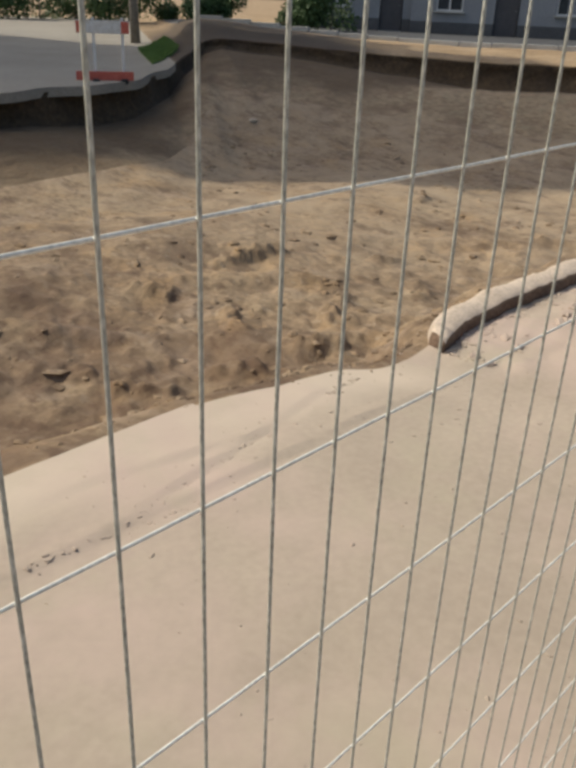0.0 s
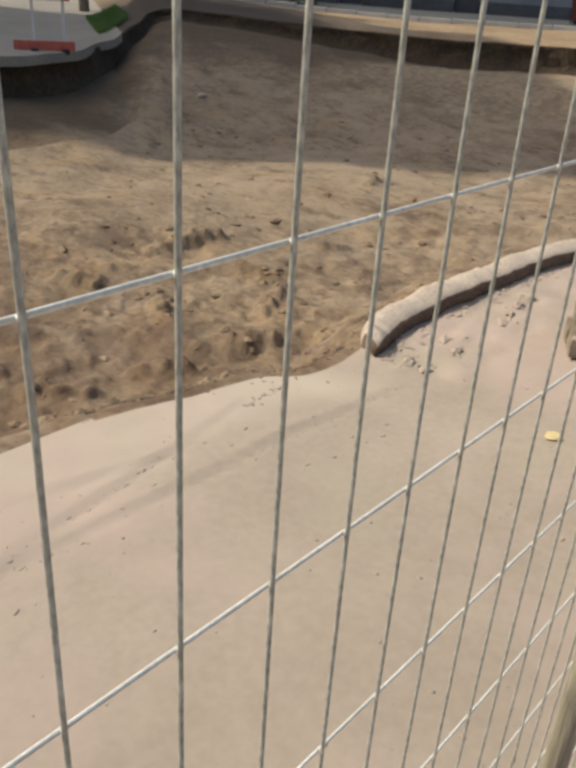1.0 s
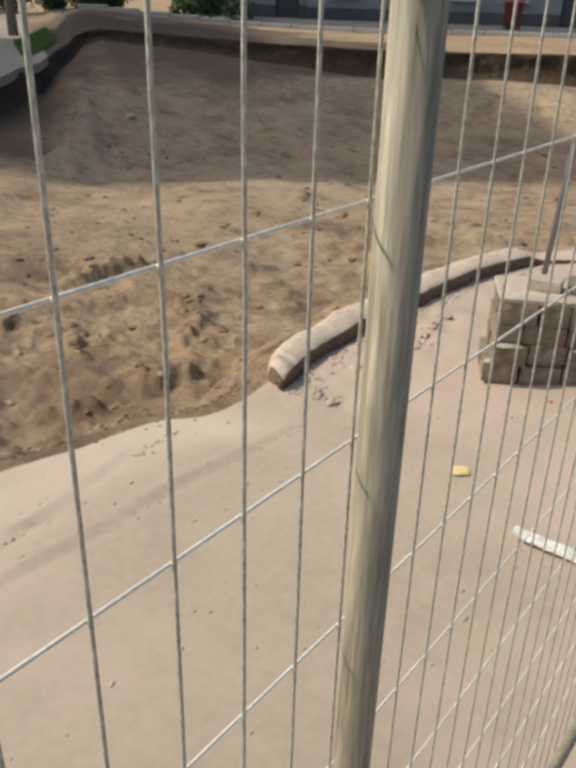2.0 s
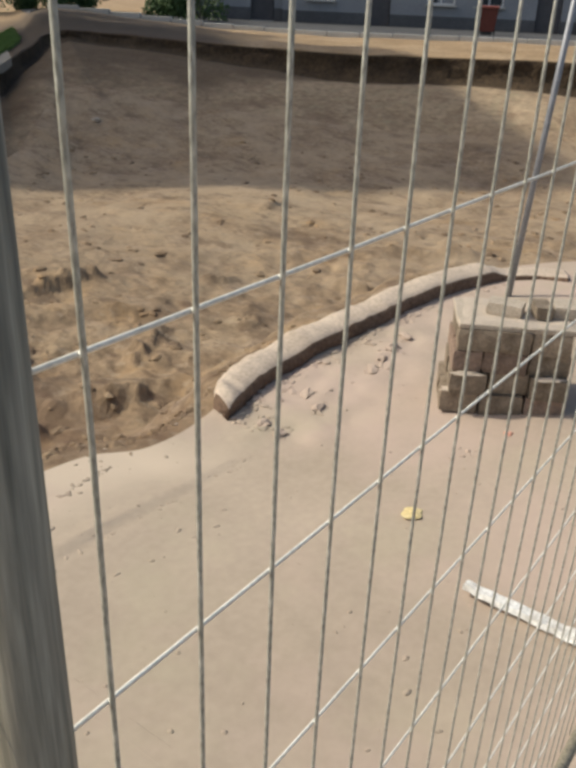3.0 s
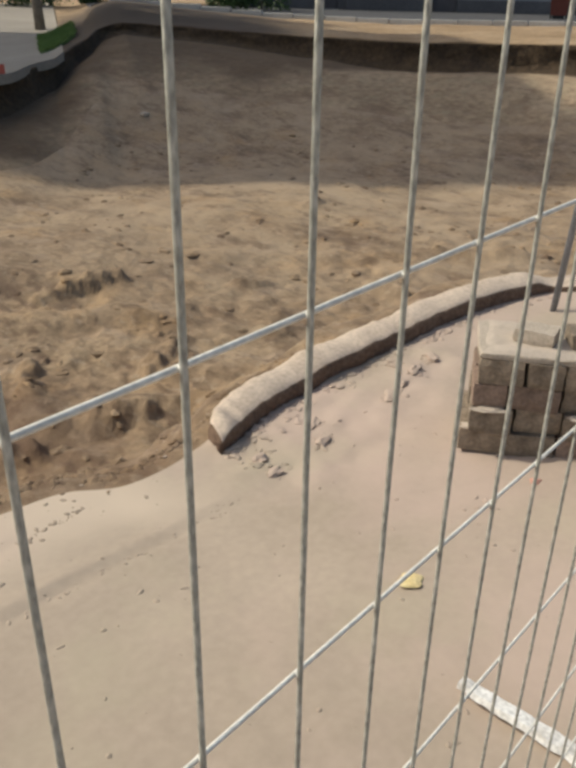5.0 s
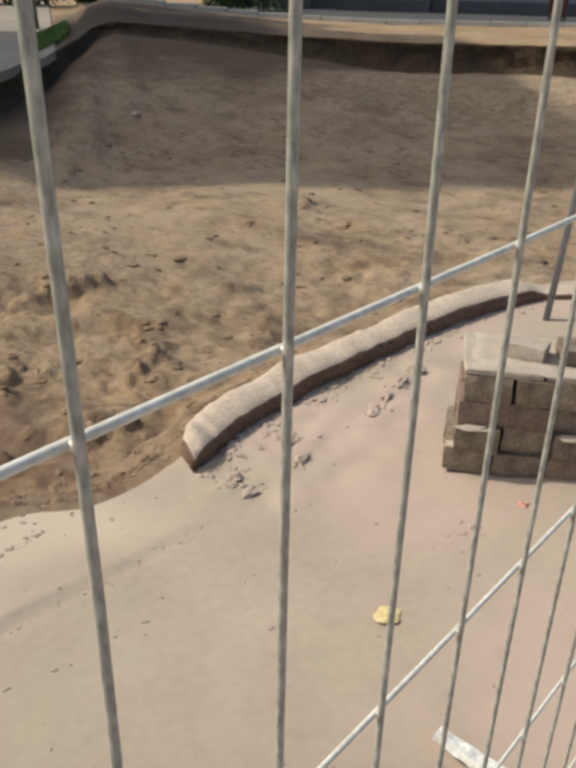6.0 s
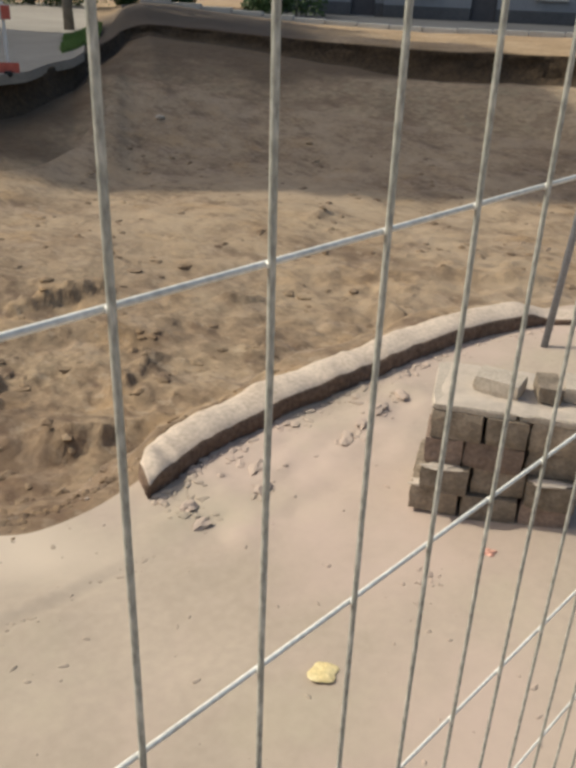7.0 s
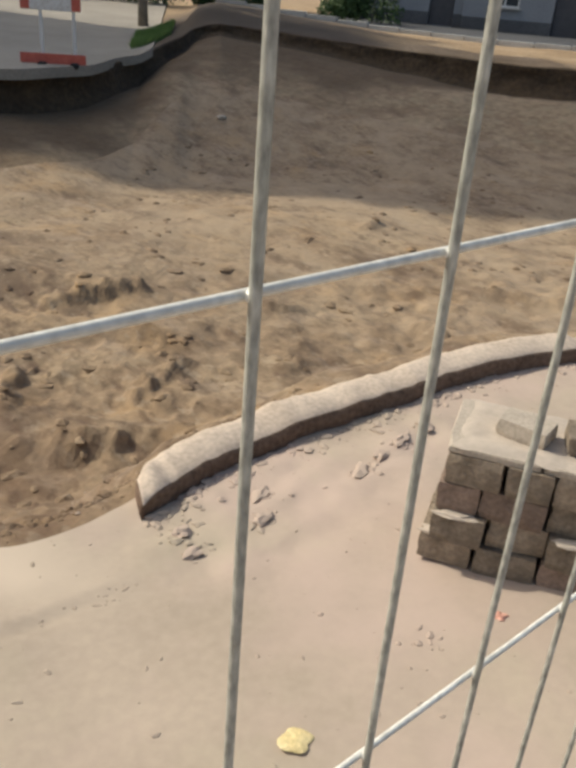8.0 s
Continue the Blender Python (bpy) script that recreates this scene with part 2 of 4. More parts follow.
def lump_mesh(name, radius, material, seed, squash=0.6, rough=0.35, detail=2):
    bm = bmesh.new()
    bmesh.ops.create_icosphere(bm, subdivisions=detail, radius=radius)
    for v in bm.verts:
        k = 1 + rough * noise.noise(v.co / radius * 1.3 + Vector((seed * 7.1, 0, 0)))
        v.co = Vector((v.co.x * k, v.co.y * k, v.co.z * k * squash))
    return finish(bm, name, material)


# ---- the ground: one sheet, from behind the fence over the dug pit to the street and the horizon ----
NEAR = [(-60, 2.72), (-8, 2.72), (0, 2.70), (0.9, 2.655), (1.47, 2.53), (1.88, 2.49), (2.15, 2.33), (2.57, 2.33), (3.2, 2.50),
        (4.4, 2.45), (5.4, 2.2), (6.5, 1.2), (8, -2), (12, -12), (20, -60)]
LIP = [(-60, 14), (-8, 13.2), (2, 12.6), (5, 12.6), (6.5, 12.75), (8, 13.1), (9.8, 14.3), (11.6, 15.7), (13.2, 16.4),
       (15, 12.8), (16, 10), (17.7, 6.4), (19.3, 2), (22, -12), (30, -60)]
LIP_Z = [0.3, 0.35, 0.38, 0.40, 0.42, 0.42, 0.5, 0.75, 1.02, 0.86, 0.82, 0.89, 0.9, 0.85, 0.8]
CUT = [0.5, 0.5, 0.5, 0.55, 0.6, 0.6, 0.6, 0.35, 0.15, 0.38, 0.62, 0.62, 0.62, 0.62, 0.62]
BACK = [(-60, -60), (-8, -60), (0, -60), (0.9, -60), (1.47, -60), (1.88, -60), (2.15, -60), (2.6, -60), (3.3, -60), (4.6, -60),
        (5.9, -60), (8, -60), (12, -60), (20, -70), (30, -90)]


def along(rows, u):
    i = min(int(u), len(rows) - 2)
    f = u - i
    if isinstance(rows[0], tuple):
        p = [Vector(rows[min(max(k, 0), len(rows) - 1)]) for k in (i - 1, i, i + 1, i + 2)]
        return 0.5 * (2 * p[1] + (p[2] - p[0]) * f + (2 * p[0] - 5 * p[1] + 4 * p[2] - p[3]) * f * f + (3 * p[1] - p[0] - 3 * p[2] + p[3]) * f ** 3) \
            if 2 <= i <= 11 else p[1].lerp(p[2], f)
    return rows[i] * (1 - f) + rows[i + 1] * f


def smooth(a, b, x):
    f = min(max((x - a) / (b - a), 0.0), 1.0)
    return f * f * (3 - 2 * f)


def apron(x, y):
    """Height of the trodden sand between the fence and the pit."""
    fade = 1 - smooth(6, 10, math.hypot(x - 2, y - 1))
    fall = 0.035 + 0.05 * smooth(1.2, 2.6, x)
    z = (0.05 * (min(max(x, 2.0), 5) - 2.35) - fall * (y - 0.93)) * fade * smooth(-1.5, 0.2, y) + 0.03
    ruts = 0.0
    for line, end in ((2.33 - 0.20 * x, 1.4), (1.93 - 0.045 * x, 2.7), (1.96 + 0.19 * x, 1.9)):
        off = y - line + 0.03 * noise.noise((x * 1.5, line, 0))
        ruts += (0.011 * math.exp(-((off - 0.05) / 0.035) ** 2) - 0.012 * math.exp(-(off / 0.03) ** 2)) * (1 - smooth(end - 0.8, end, x)) * (0.7 + 0.6 * noise.noise((x * 3, y, 8)))
    churn = smooth(2.2, 2.7, x) * (1 - smooth(4.2, 4.8, x)) * smooth(1.35, 1.7, y) * fade
    ruts += churn * (0.022 * noise.noise((x * 5, y * 6, 3)) + 0.008 * noise.noise((x * 14, y * 14, 6)))
    return z + ruts + 0.012 * noise.noise((x * 1.1, y * 1.1, 0.3)) + 0.004 * noise.noise((x * 6, y * 6, 1.7))


# torn furrows and heaps on the pit floor: two ends and a height
HEAPS = [(3.90, 5.86, 4.66, 5.74, 0.12), (2.98, 3.76, 3.24, 3.62, 0.09), (2.84, 5.86, 3.04, 5.60, 0.10), (2.86, 4.35, 3.12, 4.85, 0.08),
         (2.26, 4.06, 2.50, 3.80, 0.09), (3.66, 4.10, 4.26, 4.38, 0.08), (6.44, 3.68, 6.50, 3.96, 0.10), (8.2, 6.36, 8.36, 6.34, 0.10),
         (1.55, 4.3, 1.80, 4.05, 0.08), (1.9, 3.4, 2.15, 3.25, 0.07), (4.9, 3.9, 5.2, 3.95, 0.06), (5.6, 5.0, 5.9, 4.9, 0.07), (1.2, 5.0, 1.5, 4.7, 0.08)]


def heaps(x, y):
    z = 0.0
    for x0, y0, x1, y1, h in HEAPS:
        if abs(x - x0) > 1.5 or abs(y - y0) > 1.5:
            continue
        dx, dy = x1 - x0, y1 - y0
        f = min(max(((x - x0) * dx + (y - y0) * dy) / (dx * dx + dy * dy), 0), 1)
        off = math.hypot(x - x0 - f * dx, y - y0 - f * dy) + 0.05 * noise.noise((x * 7, y * 7, 3))
        z = max(z, h * (0.75 + 0.7 * noise.noise((x * 9, y * 9, 1))) * (1 - smooth(0.03, 0.13, off)))
    return z


def floor_height(d, length, u, x, y, lip_z, cut):
    """Height of the pit at a distance d behind its near edge."""
    start = apron(x, y)
    low = -0.70
    rise = (lip_z - cut - low) * smooth(0.50 * length, 0.97 * length, d)
    z = start + (low - start) * smooth(0.0, 1.25, d) + rise * smooth(0, 1.25, d)
    rough = smooth(0.0, 0.4, d)
    far, side = 0.72 * x + 0.69 * y, 0.72 * y - 0.69 * x
    ridges = max(0.0, noise.noise((far * 2.1, side * 0.7, 6.0)) - 0.05) * 0.13 * (1 - smooth(3.5, 7.5, d))
    fine = (noise.noise((x * 4.3, y * 4.3, 9.0)) * 0.036 + max(0, noise.noise((x * 8, y * 8, 2.0))) * 0.045) * (1 - 0.75 * smooth(2.5, 6, d))
    lumps = noise.noise((x * 1.6, y * 1.6, 4.0)) * 0.045 + ridges + fine
    big = noise.noise((x * 0.35, y * 0.35, 7.0)) * 0.16
    return z + heaps(x, y) + rough * (lumps * (1 - 0.5 * smooth(6, 12, d)) + big)


def outward(u):
    return (along(LIP, u) - along(NEAR, u)).normalized()


def plateau(u, d):
    """A place on the upper ground, d metres behind the lip."""
    p = along(LIP, u) + outward(u) * d
    mound = 0.30 * math.exp(-((u - 8.0) / 0.75) ** 2) * smooth(0, 3.0, d) * (1 - 0.6 * smooth(6, 14, d))
    return Vector((p.x, p.y, along(LIP_Z, u) + (0.8 - along(LIP_Z, u)) * smooth(3, 22, d) + mound))


def build_ground():
    us = []
    for i in range(14):
        n = {0: 6, 1: 26, 2: 44, 3: 40, 4: 34, 5: 30, 6: 26, 7: 26, 8: 34, 9: 36, 10: 40, 11: 36, 12: 16, 13: 6}[i]
        us += [i + k / n for k in range(n)]
    us.append(14.0)
    back = [1.0, 0.7, 0.45, 0.25, 0.15, 0.10, 0.075] + [0.06 * (1 - k / 110) for k in range(1, 110)]
    pit = [(k / 240) ** 1.35 * 0.972 for k in range(241)] + [0.978, 0.983, 0.987, 0.990, 0.994]
    top = [0.0, 0.12, 0.35, 0.8, 1.4, 2.2, 3.2, 4.5, 6, 8, 11, 15, 20, 30, 60, 150, 500, 1500]
    verts, faces, mats = [], [], []
    for u in us:
        near, lip, rear = along(NEAR, u), along(LIP, u), along(BACK, u)
        lip_z, cut = along(LIP_Z, u), along(CUT, u)
        length = (lip - near).length
        for s in back:
            p = near.lerp(rear, s)
            verts.append((p.x, p.y, apron(p.x, p.y)))
        for s in pit:
            p = near.lerp(lip, s)
            z = floor_height(s * length, length, u, p.x, p.y, lip_z, cut)
            if s > 0.972:
                k = (s - 0.972) / 0.022
                jag = 0.10 * noise.noise((p.x * 2.1, p.y * 2.1, k * 3)) + 0.05 * noise.noise((p.x * 7, p.y * 7, k * 5))
                q = along(LIP, u) + outward(u) * (-0.28 + 0.42 * k * (1 - 0.6 * k) + jag)
                base = near.lerp(lip, 0.972)
                z0 = floor_height(0.972 * length, length, u, base.x, base.y, lip_z, cut)
                verts.append((q.x, q.y, z0 + (lip_z - 0.03 - z0) * k))
            else:
                verts.append((p.x, p.y, z))
        for d in top:
            p = plateau(u, d)
            w = 0.08 * noise.noise((p.x * 1.9, p.y * 1.9, 0)) if d < 0.2 else 0.0
            out = outward(u) * (w - (0.06 if d == 0 else 0))
            bumps = 0.05 * noise.noise((p.x * 0.9, p.y * 0.9, 3)) * (1 - smooth(4, 20, d))
            verts.append((p.x + out.x, p.y + out.y, p.z + bumps))
    n = len(back) + len(pit) + len(top)
    n_back = len(back)
    for i in range(len(us) - 1):
        for j in range(n - 1):
            a = i * n + j
            faces.append((a, a + 1, a + n + 1, a + n))
            if j < n_back - 1:
                mats.append(0)
            elif j < n_back + 196:
                mats.append(1)
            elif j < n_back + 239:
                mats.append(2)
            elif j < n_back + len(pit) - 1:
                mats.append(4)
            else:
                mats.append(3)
    me = bpy.data.meshes.new("ground")
    me.from_pydata(verts, [], faces)
    for m in (M_SAND, M_DIRT, M_BANK, M_VERGE, M_CUT_FACE):
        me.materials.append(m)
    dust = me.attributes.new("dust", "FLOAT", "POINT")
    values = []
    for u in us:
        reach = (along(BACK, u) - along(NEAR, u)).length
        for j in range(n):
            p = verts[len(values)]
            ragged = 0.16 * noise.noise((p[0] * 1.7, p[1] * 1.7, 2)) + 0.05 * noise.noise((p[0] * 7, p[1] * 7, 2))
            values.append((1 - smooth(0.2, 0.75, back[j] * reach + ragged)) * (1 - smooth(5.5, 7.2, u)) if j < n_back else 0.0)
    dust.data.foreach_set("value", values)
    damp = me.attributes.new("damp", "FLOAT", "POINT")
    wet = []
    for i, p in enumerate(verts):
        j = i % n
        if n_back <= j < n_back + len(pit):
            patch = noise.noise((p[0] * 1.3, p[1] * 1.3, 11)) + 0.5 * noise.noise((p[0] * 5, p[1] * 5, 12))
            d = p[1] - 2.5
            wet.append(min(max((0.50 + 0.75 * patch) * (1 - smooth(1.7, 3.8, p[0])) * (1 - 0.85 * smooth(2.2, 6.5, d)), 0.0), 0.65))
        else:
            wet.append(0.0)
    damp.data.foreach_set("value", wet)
    dry = me.attributes.new("dry", "FLOAT", "POINT")
    pale = []
    for p in verts:
        patch = 0.5 + 0.7 * noise.noise((p[0] * 0.6, p[1] * 0.6, 31)) + 0.6 * noise.noise((p[0] * 2.7, p[1] * 2.7, 32)) + 0.35 * noise.noise((p[0] * 7, p[1] * 7, 33))
        pale.append(min(max(patch * 1.1, 0.1), 1.0) * 0.62 * smooth(3.8, 9.0, p[0] + 0.25 * p[1]))
    dry.data.foreach_set("value", pale)
    # darker brown from the lip, fading down the bank, and over the mound
    dark_brown = me.attributes.new("dark_brown", "FLOAT", "POINT")
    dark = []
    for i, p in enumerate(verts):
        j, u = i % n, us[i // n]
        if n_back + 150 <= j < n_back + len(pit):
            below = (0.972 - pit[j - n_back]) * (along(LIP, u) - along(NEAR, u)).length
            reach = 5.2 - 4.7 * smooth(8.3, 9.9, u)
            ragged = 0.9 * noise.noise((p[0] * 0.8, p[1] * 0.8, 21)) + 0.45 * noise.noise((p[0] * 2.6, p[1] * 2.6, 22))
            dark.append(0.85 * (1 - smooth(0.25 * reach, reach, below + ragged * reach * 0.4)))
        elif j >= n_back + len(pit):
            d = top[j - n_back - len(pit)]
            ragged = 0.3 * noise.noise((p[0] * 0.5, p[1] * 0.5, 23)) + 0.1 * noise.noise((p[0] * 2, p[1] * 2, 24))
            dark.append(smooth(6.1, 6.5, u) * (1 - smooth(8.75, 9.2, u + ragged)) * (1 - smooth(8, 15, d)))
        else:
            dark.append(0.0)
    dark_brown.data.foreach_set("value", dark)
    me.polygons.foreach_set("material_index", mats)
    me.polygons.foreach_set("use_smooth", [True] * len(faces))
    me.update()
    tagged(new("ground", me), "trodden beige sand beside a dug brown earth pit with banks", "ground", kind="structure")


build_ground()


def strip(name, u0, u1, d0, d1, thick, lift, material, label, category, wobble=0.0, steps=60):
    """A slab that follows the lip of the pit, between two distances behind it."""
    bm = bmesh.new()
    rows = []
    for k in range(steps + 1):
        u = u0 + (u1 - u0) * k / steps
        ring = []
        for d in (d0 + (d1 - d0) * q / 10 for q in range(11)):
            p = plateau(u, d)
            if d == d0 and wobble:
                o = outward(u) * wobble * noise.noise((p.x * 1.3, p.y * 1.3, 5))
                p += Vector((o.x, o.y, 0))
            ring.append(p + Vector((0, 0, lift)))
        rows.append([bm.verts.new(p) for p in ring] + [bm.verts.new(p - Vector((0, 0, thick))) for p in reversed(ring)])
    for a, b in zip(rows, rows[1:]):
        for k in range(22):
            bm.faces.new((a[k], a[(k + 1) % 22], b[(k + 1) % 22], b[k]))
    bm.faces.new(rows[0])
    bm.faces.new(rows[-1])
    return tagged(new(name, finish(bm, name, material)), label, category, kind="structure")


strip("pavement", 1.0, 6.3, -0.30, 25.0, 0.16, 0.05, M_PAVE, "grey pavement slab broken off over the pit edge", "pavement", 0.35)
strip("road", 7.6, 13.5, 8.0, 19.4, 0.3, 0.02, M_ROAD, "blue-grey asphalt street behind the pit", "road", 0, 120)

# ---- clods and stones ----
rng = random.Random(4)


def pit_point(u, s):
    near, lip = along(NEAR, u), along(LIP, u)
    length = (lip - near).length
    p = near.lerp(lip, s)
    return Vector((p.x, p.y, floor_height(s * length, length, u, p.x, p.y, along(LIP_Z, u), along(CUT, u))))


def scatter(name, places, material, label, category, squash=0.65):
    verts, faces = [], []
    for p, r in places:
        bm = bmesh.new()
        bmesh.ops.create_icosphere(bm, subdivisions=1, radius=r)
        base, seed = len(verts), rng.random() * 90
        turn = Euler((0, 0, rng.random() * 6.3)).to_matrix()
        wide = 1 + rng.random() * 0.9
        for v in bm.verts:
            k = 1 + 0.5 * noise.noise(v.co / r + Vector((seed, 0, 0)))
            q = turn @ Vector((v.co.x * k * wide, v.co.y * k, v.co.z * k * squash))
            verts.append(p + q)
        faces += [tuple(base + v.index for v in f.verts) for f in bm.faces]
        bm.free()
    me = bpy.data.meshes.new(name)
    me.from_pydata(verts, [], faces)
    me.materials.append(material)
    return tagged(new(name, me), label, category, kind="stuff")


clods = []
while len(clods) < 1500:
    u, s = rng.uniform(1.9, 11.5), rng.random() ** 1.6 * 0.6 + 0.04
    gap = (pit_point(u + 0.05, s) - pit_point(u - 0.05, s)).length
    patch = noise.noise((u * 3.0, s * 22.0, 3.0))
    if rng.random() < gap * 3.0 and rng.random() < 0.35 + 1.2 * patch:
        clods.append((pit_point(u, s) - Vector((0, 0, 0.008)), 0.010 + 0.050 * rng.random() ** 2.6))
for _ in range(420):
    u = rng.uniform(2.0, 8.6)
    p = along(NEAR, u) + outward(u) * (0.16 + rng.gauss(0, 0.09))
    length = (along(LIP, u) - along(NEAR, u)).length
    d = (p - along(NEAR, u)).dot(outward(u))
    z = floor_height(d, length, u, p.x, p.y, along(LIP_Z, u), along(CUT, u)) if d > 0 else apron(p.x, p.y)
    clods.append((Vector((p.x, p.y, z)), (0.006 + 0.022 * rng.random() ** 2.5) if d > 0.06 else 0.003 + 0.006 * rng.random()))
scatter("earth_clods", clods, M_DIRT, "loose brown clods of earth on the pit floor", "clods")
grit = []
for _ in range(520):
    x, y = rng.uniform(-0.5, 5.0), rng.uniform(0.15, 2.5)
    grit.append((Vector((x, y, apron(x, y))), 0.003 + 0.009 * rng.random() ** 3))
KERB = [(2.595, 2.13), (2.75, 2.19), (2.95, 2.235), (3.20, 2.25), (3.50, 2.23), (3.80, 2.19), (4.10, 2.155), (4.42, 2.115), (4.72, 2.065), (5.05, 1.98), (5.38, 1.84), (5.56, 1.64), (5.60, 1.42)]
for _ in range(420):
    k, f = rng.randrange(10), rng.random()
    p = Vector(KERB[k]).lerp(Vector(KERB[k + 1]), f)
    x, y = p.x + rng.gauss(0, 0.02), p.y - abs(rng.gauss(0, 0.085)) + 0.01
    grit.append((Vector((x, y, apron(x, y))), 0.004 + 0.020 * rng.random() ** 2.6))
for x0, y0, x1, y1 in ((1.2, 1.87, 2.4, 1.83), (0.0, 1.96, 0.95, 2.14), (1.55, 2.23, 1.9, 2.29), (-0.5, 1.99, 0.35, 1.88)):
    for _ in range(45):
        f = rng.random()
        x, y = x0 + (x1 - x0) * f, y0 + (y1 - y0) * f + rng.gauss(0, 0.012)
        grit.append((Vector((x, y, apron(x, y))), 0.004 + 0.008 * rng.random() ** 2))
for x0, y0 in ((2.62, 1.84), (2.66, 1.97), (2.95, 1.83), (3.06, 1.98), (3.52, 1.84), (3.80, 1.88), (4.0, 1.90), (2.92, 0.95)):
    for _ in range(14):
        x, y = rng.gauss(x0, 0.04), rng.gauss(y0, 0.025)
        grit.append((Vector((x, y, apron(x, y))), 0.006 + 0.012 * rng.random() ** 2))
scatter("sand_grit", grit, M_SAND, "small stones and crumbs on trodden beige sand", "grit", 0.55)


# ---- the low kerb of sandy concrete ----
def build_kerb():
    bm = bmesh.new()
    rings = []
    total = len(KERB) - 1
    for k in range(161):
        f = k / 160 * total
        i = min(int(f), total - 1)
        p = Vector(KERB[i]).lerp(Vector(KERB[i + 1]), f - i)
        way = (Vector(KERB[min(i + 1, total)]) - Vector(KERB[max(i - 1, 0)])).normalized()
        side = Vector((-way.y, way.x))
        z, low = apron(p.x, p.y), 1 - 0.72 * smooth(5.28, 5.46, p.x)
        ring = []
        for w, h in ((0.004, -0.06), (0.004, 0.035), (0.008, 0.070), (0.020, 0.086), (0.060, 0.100), (0.110, 0.112), (0.165, 0.118), (0.205, 0.104), (0.226, 0.04), (0.232, -0.12)):
            q = p + side * w
            j = Vector((noise.noise((q.x * 4, q.y * 4, h * 9)), noise.noise((q.x * 4, q.y * 4, 40 + h * 9)), noise.noise((q.x * 3, q.y * 5, 80))))
            grit_j = noise.noise((q.x * 19, q.y * 19, h * 40)) * 0.004
            end, skew = 1 - smooth(0, 12, k), max(0.0, 1 - k / 42)
            mid = q.lerp(p + side * 0.11, 0.2 * end)
            ring.append(bm.verts.new((mid.x + 0.012 * j.x + 0.14 * skew * (w / 0.23), mid.y + 0.016 * j.y + grit_j, z + h * (1 - 0.2 * end * end) * (low if h > 0 else 1) + (0.014 * j.z + grit_j) * (1 if h > 0.02 else 0))))
        rings.append(ring)
    for a, b in zip(rings, rings[1:]):
        for k in range(9):
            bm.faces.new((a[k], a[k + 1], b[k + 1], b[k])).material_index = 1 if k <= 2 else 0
    for ring, out in ((rings[0], -0.008), (rings[-1], 0.03)):
        hub = sum((v.co for v in ring), Vector()) / len(ring)
        hub = bm.verts.new((hub.x + out, hub.y, hub.z - 0.02))
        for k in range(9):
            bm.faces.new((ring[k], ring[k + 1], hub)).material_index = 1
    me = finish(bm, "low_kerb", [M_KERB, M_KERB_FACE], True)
    tagged(new("low_kerb", me), "low curved kerb of pale sandy concrete with crumbling edges", "kerb")


build_kerb()


# ---- the stack of concrete blocks ----
def chipped_mesh(name, w, d, h, material, seed, amount=0.004):
    """A cast block with worn, uneven faces and broken corners."""
    bm = bmesh.new()
    box_into(bm, (w, d, h))
    bmesh.ops.subdivide_edges(bm, edges=bm.edges[:], cuts=3, use_grid_fill=True)
    for v in bm.verts:
        edges = sum(1 for c, s in ((v.co.x, w), (v.co.y, d), (v.co.z, h)) if abs(c) > s / 2 - 1e-4)
        n = noise.noise_vector(v.co * 22 + Vector((seed * 7.0, 0, 0)))
        v.co += n * amount
        if edges >= 2:
            v.co *= 1 - (0.015 + 0.05 * max(0, n.x)) * (edges - 1)
    return finish(bm, name, material)


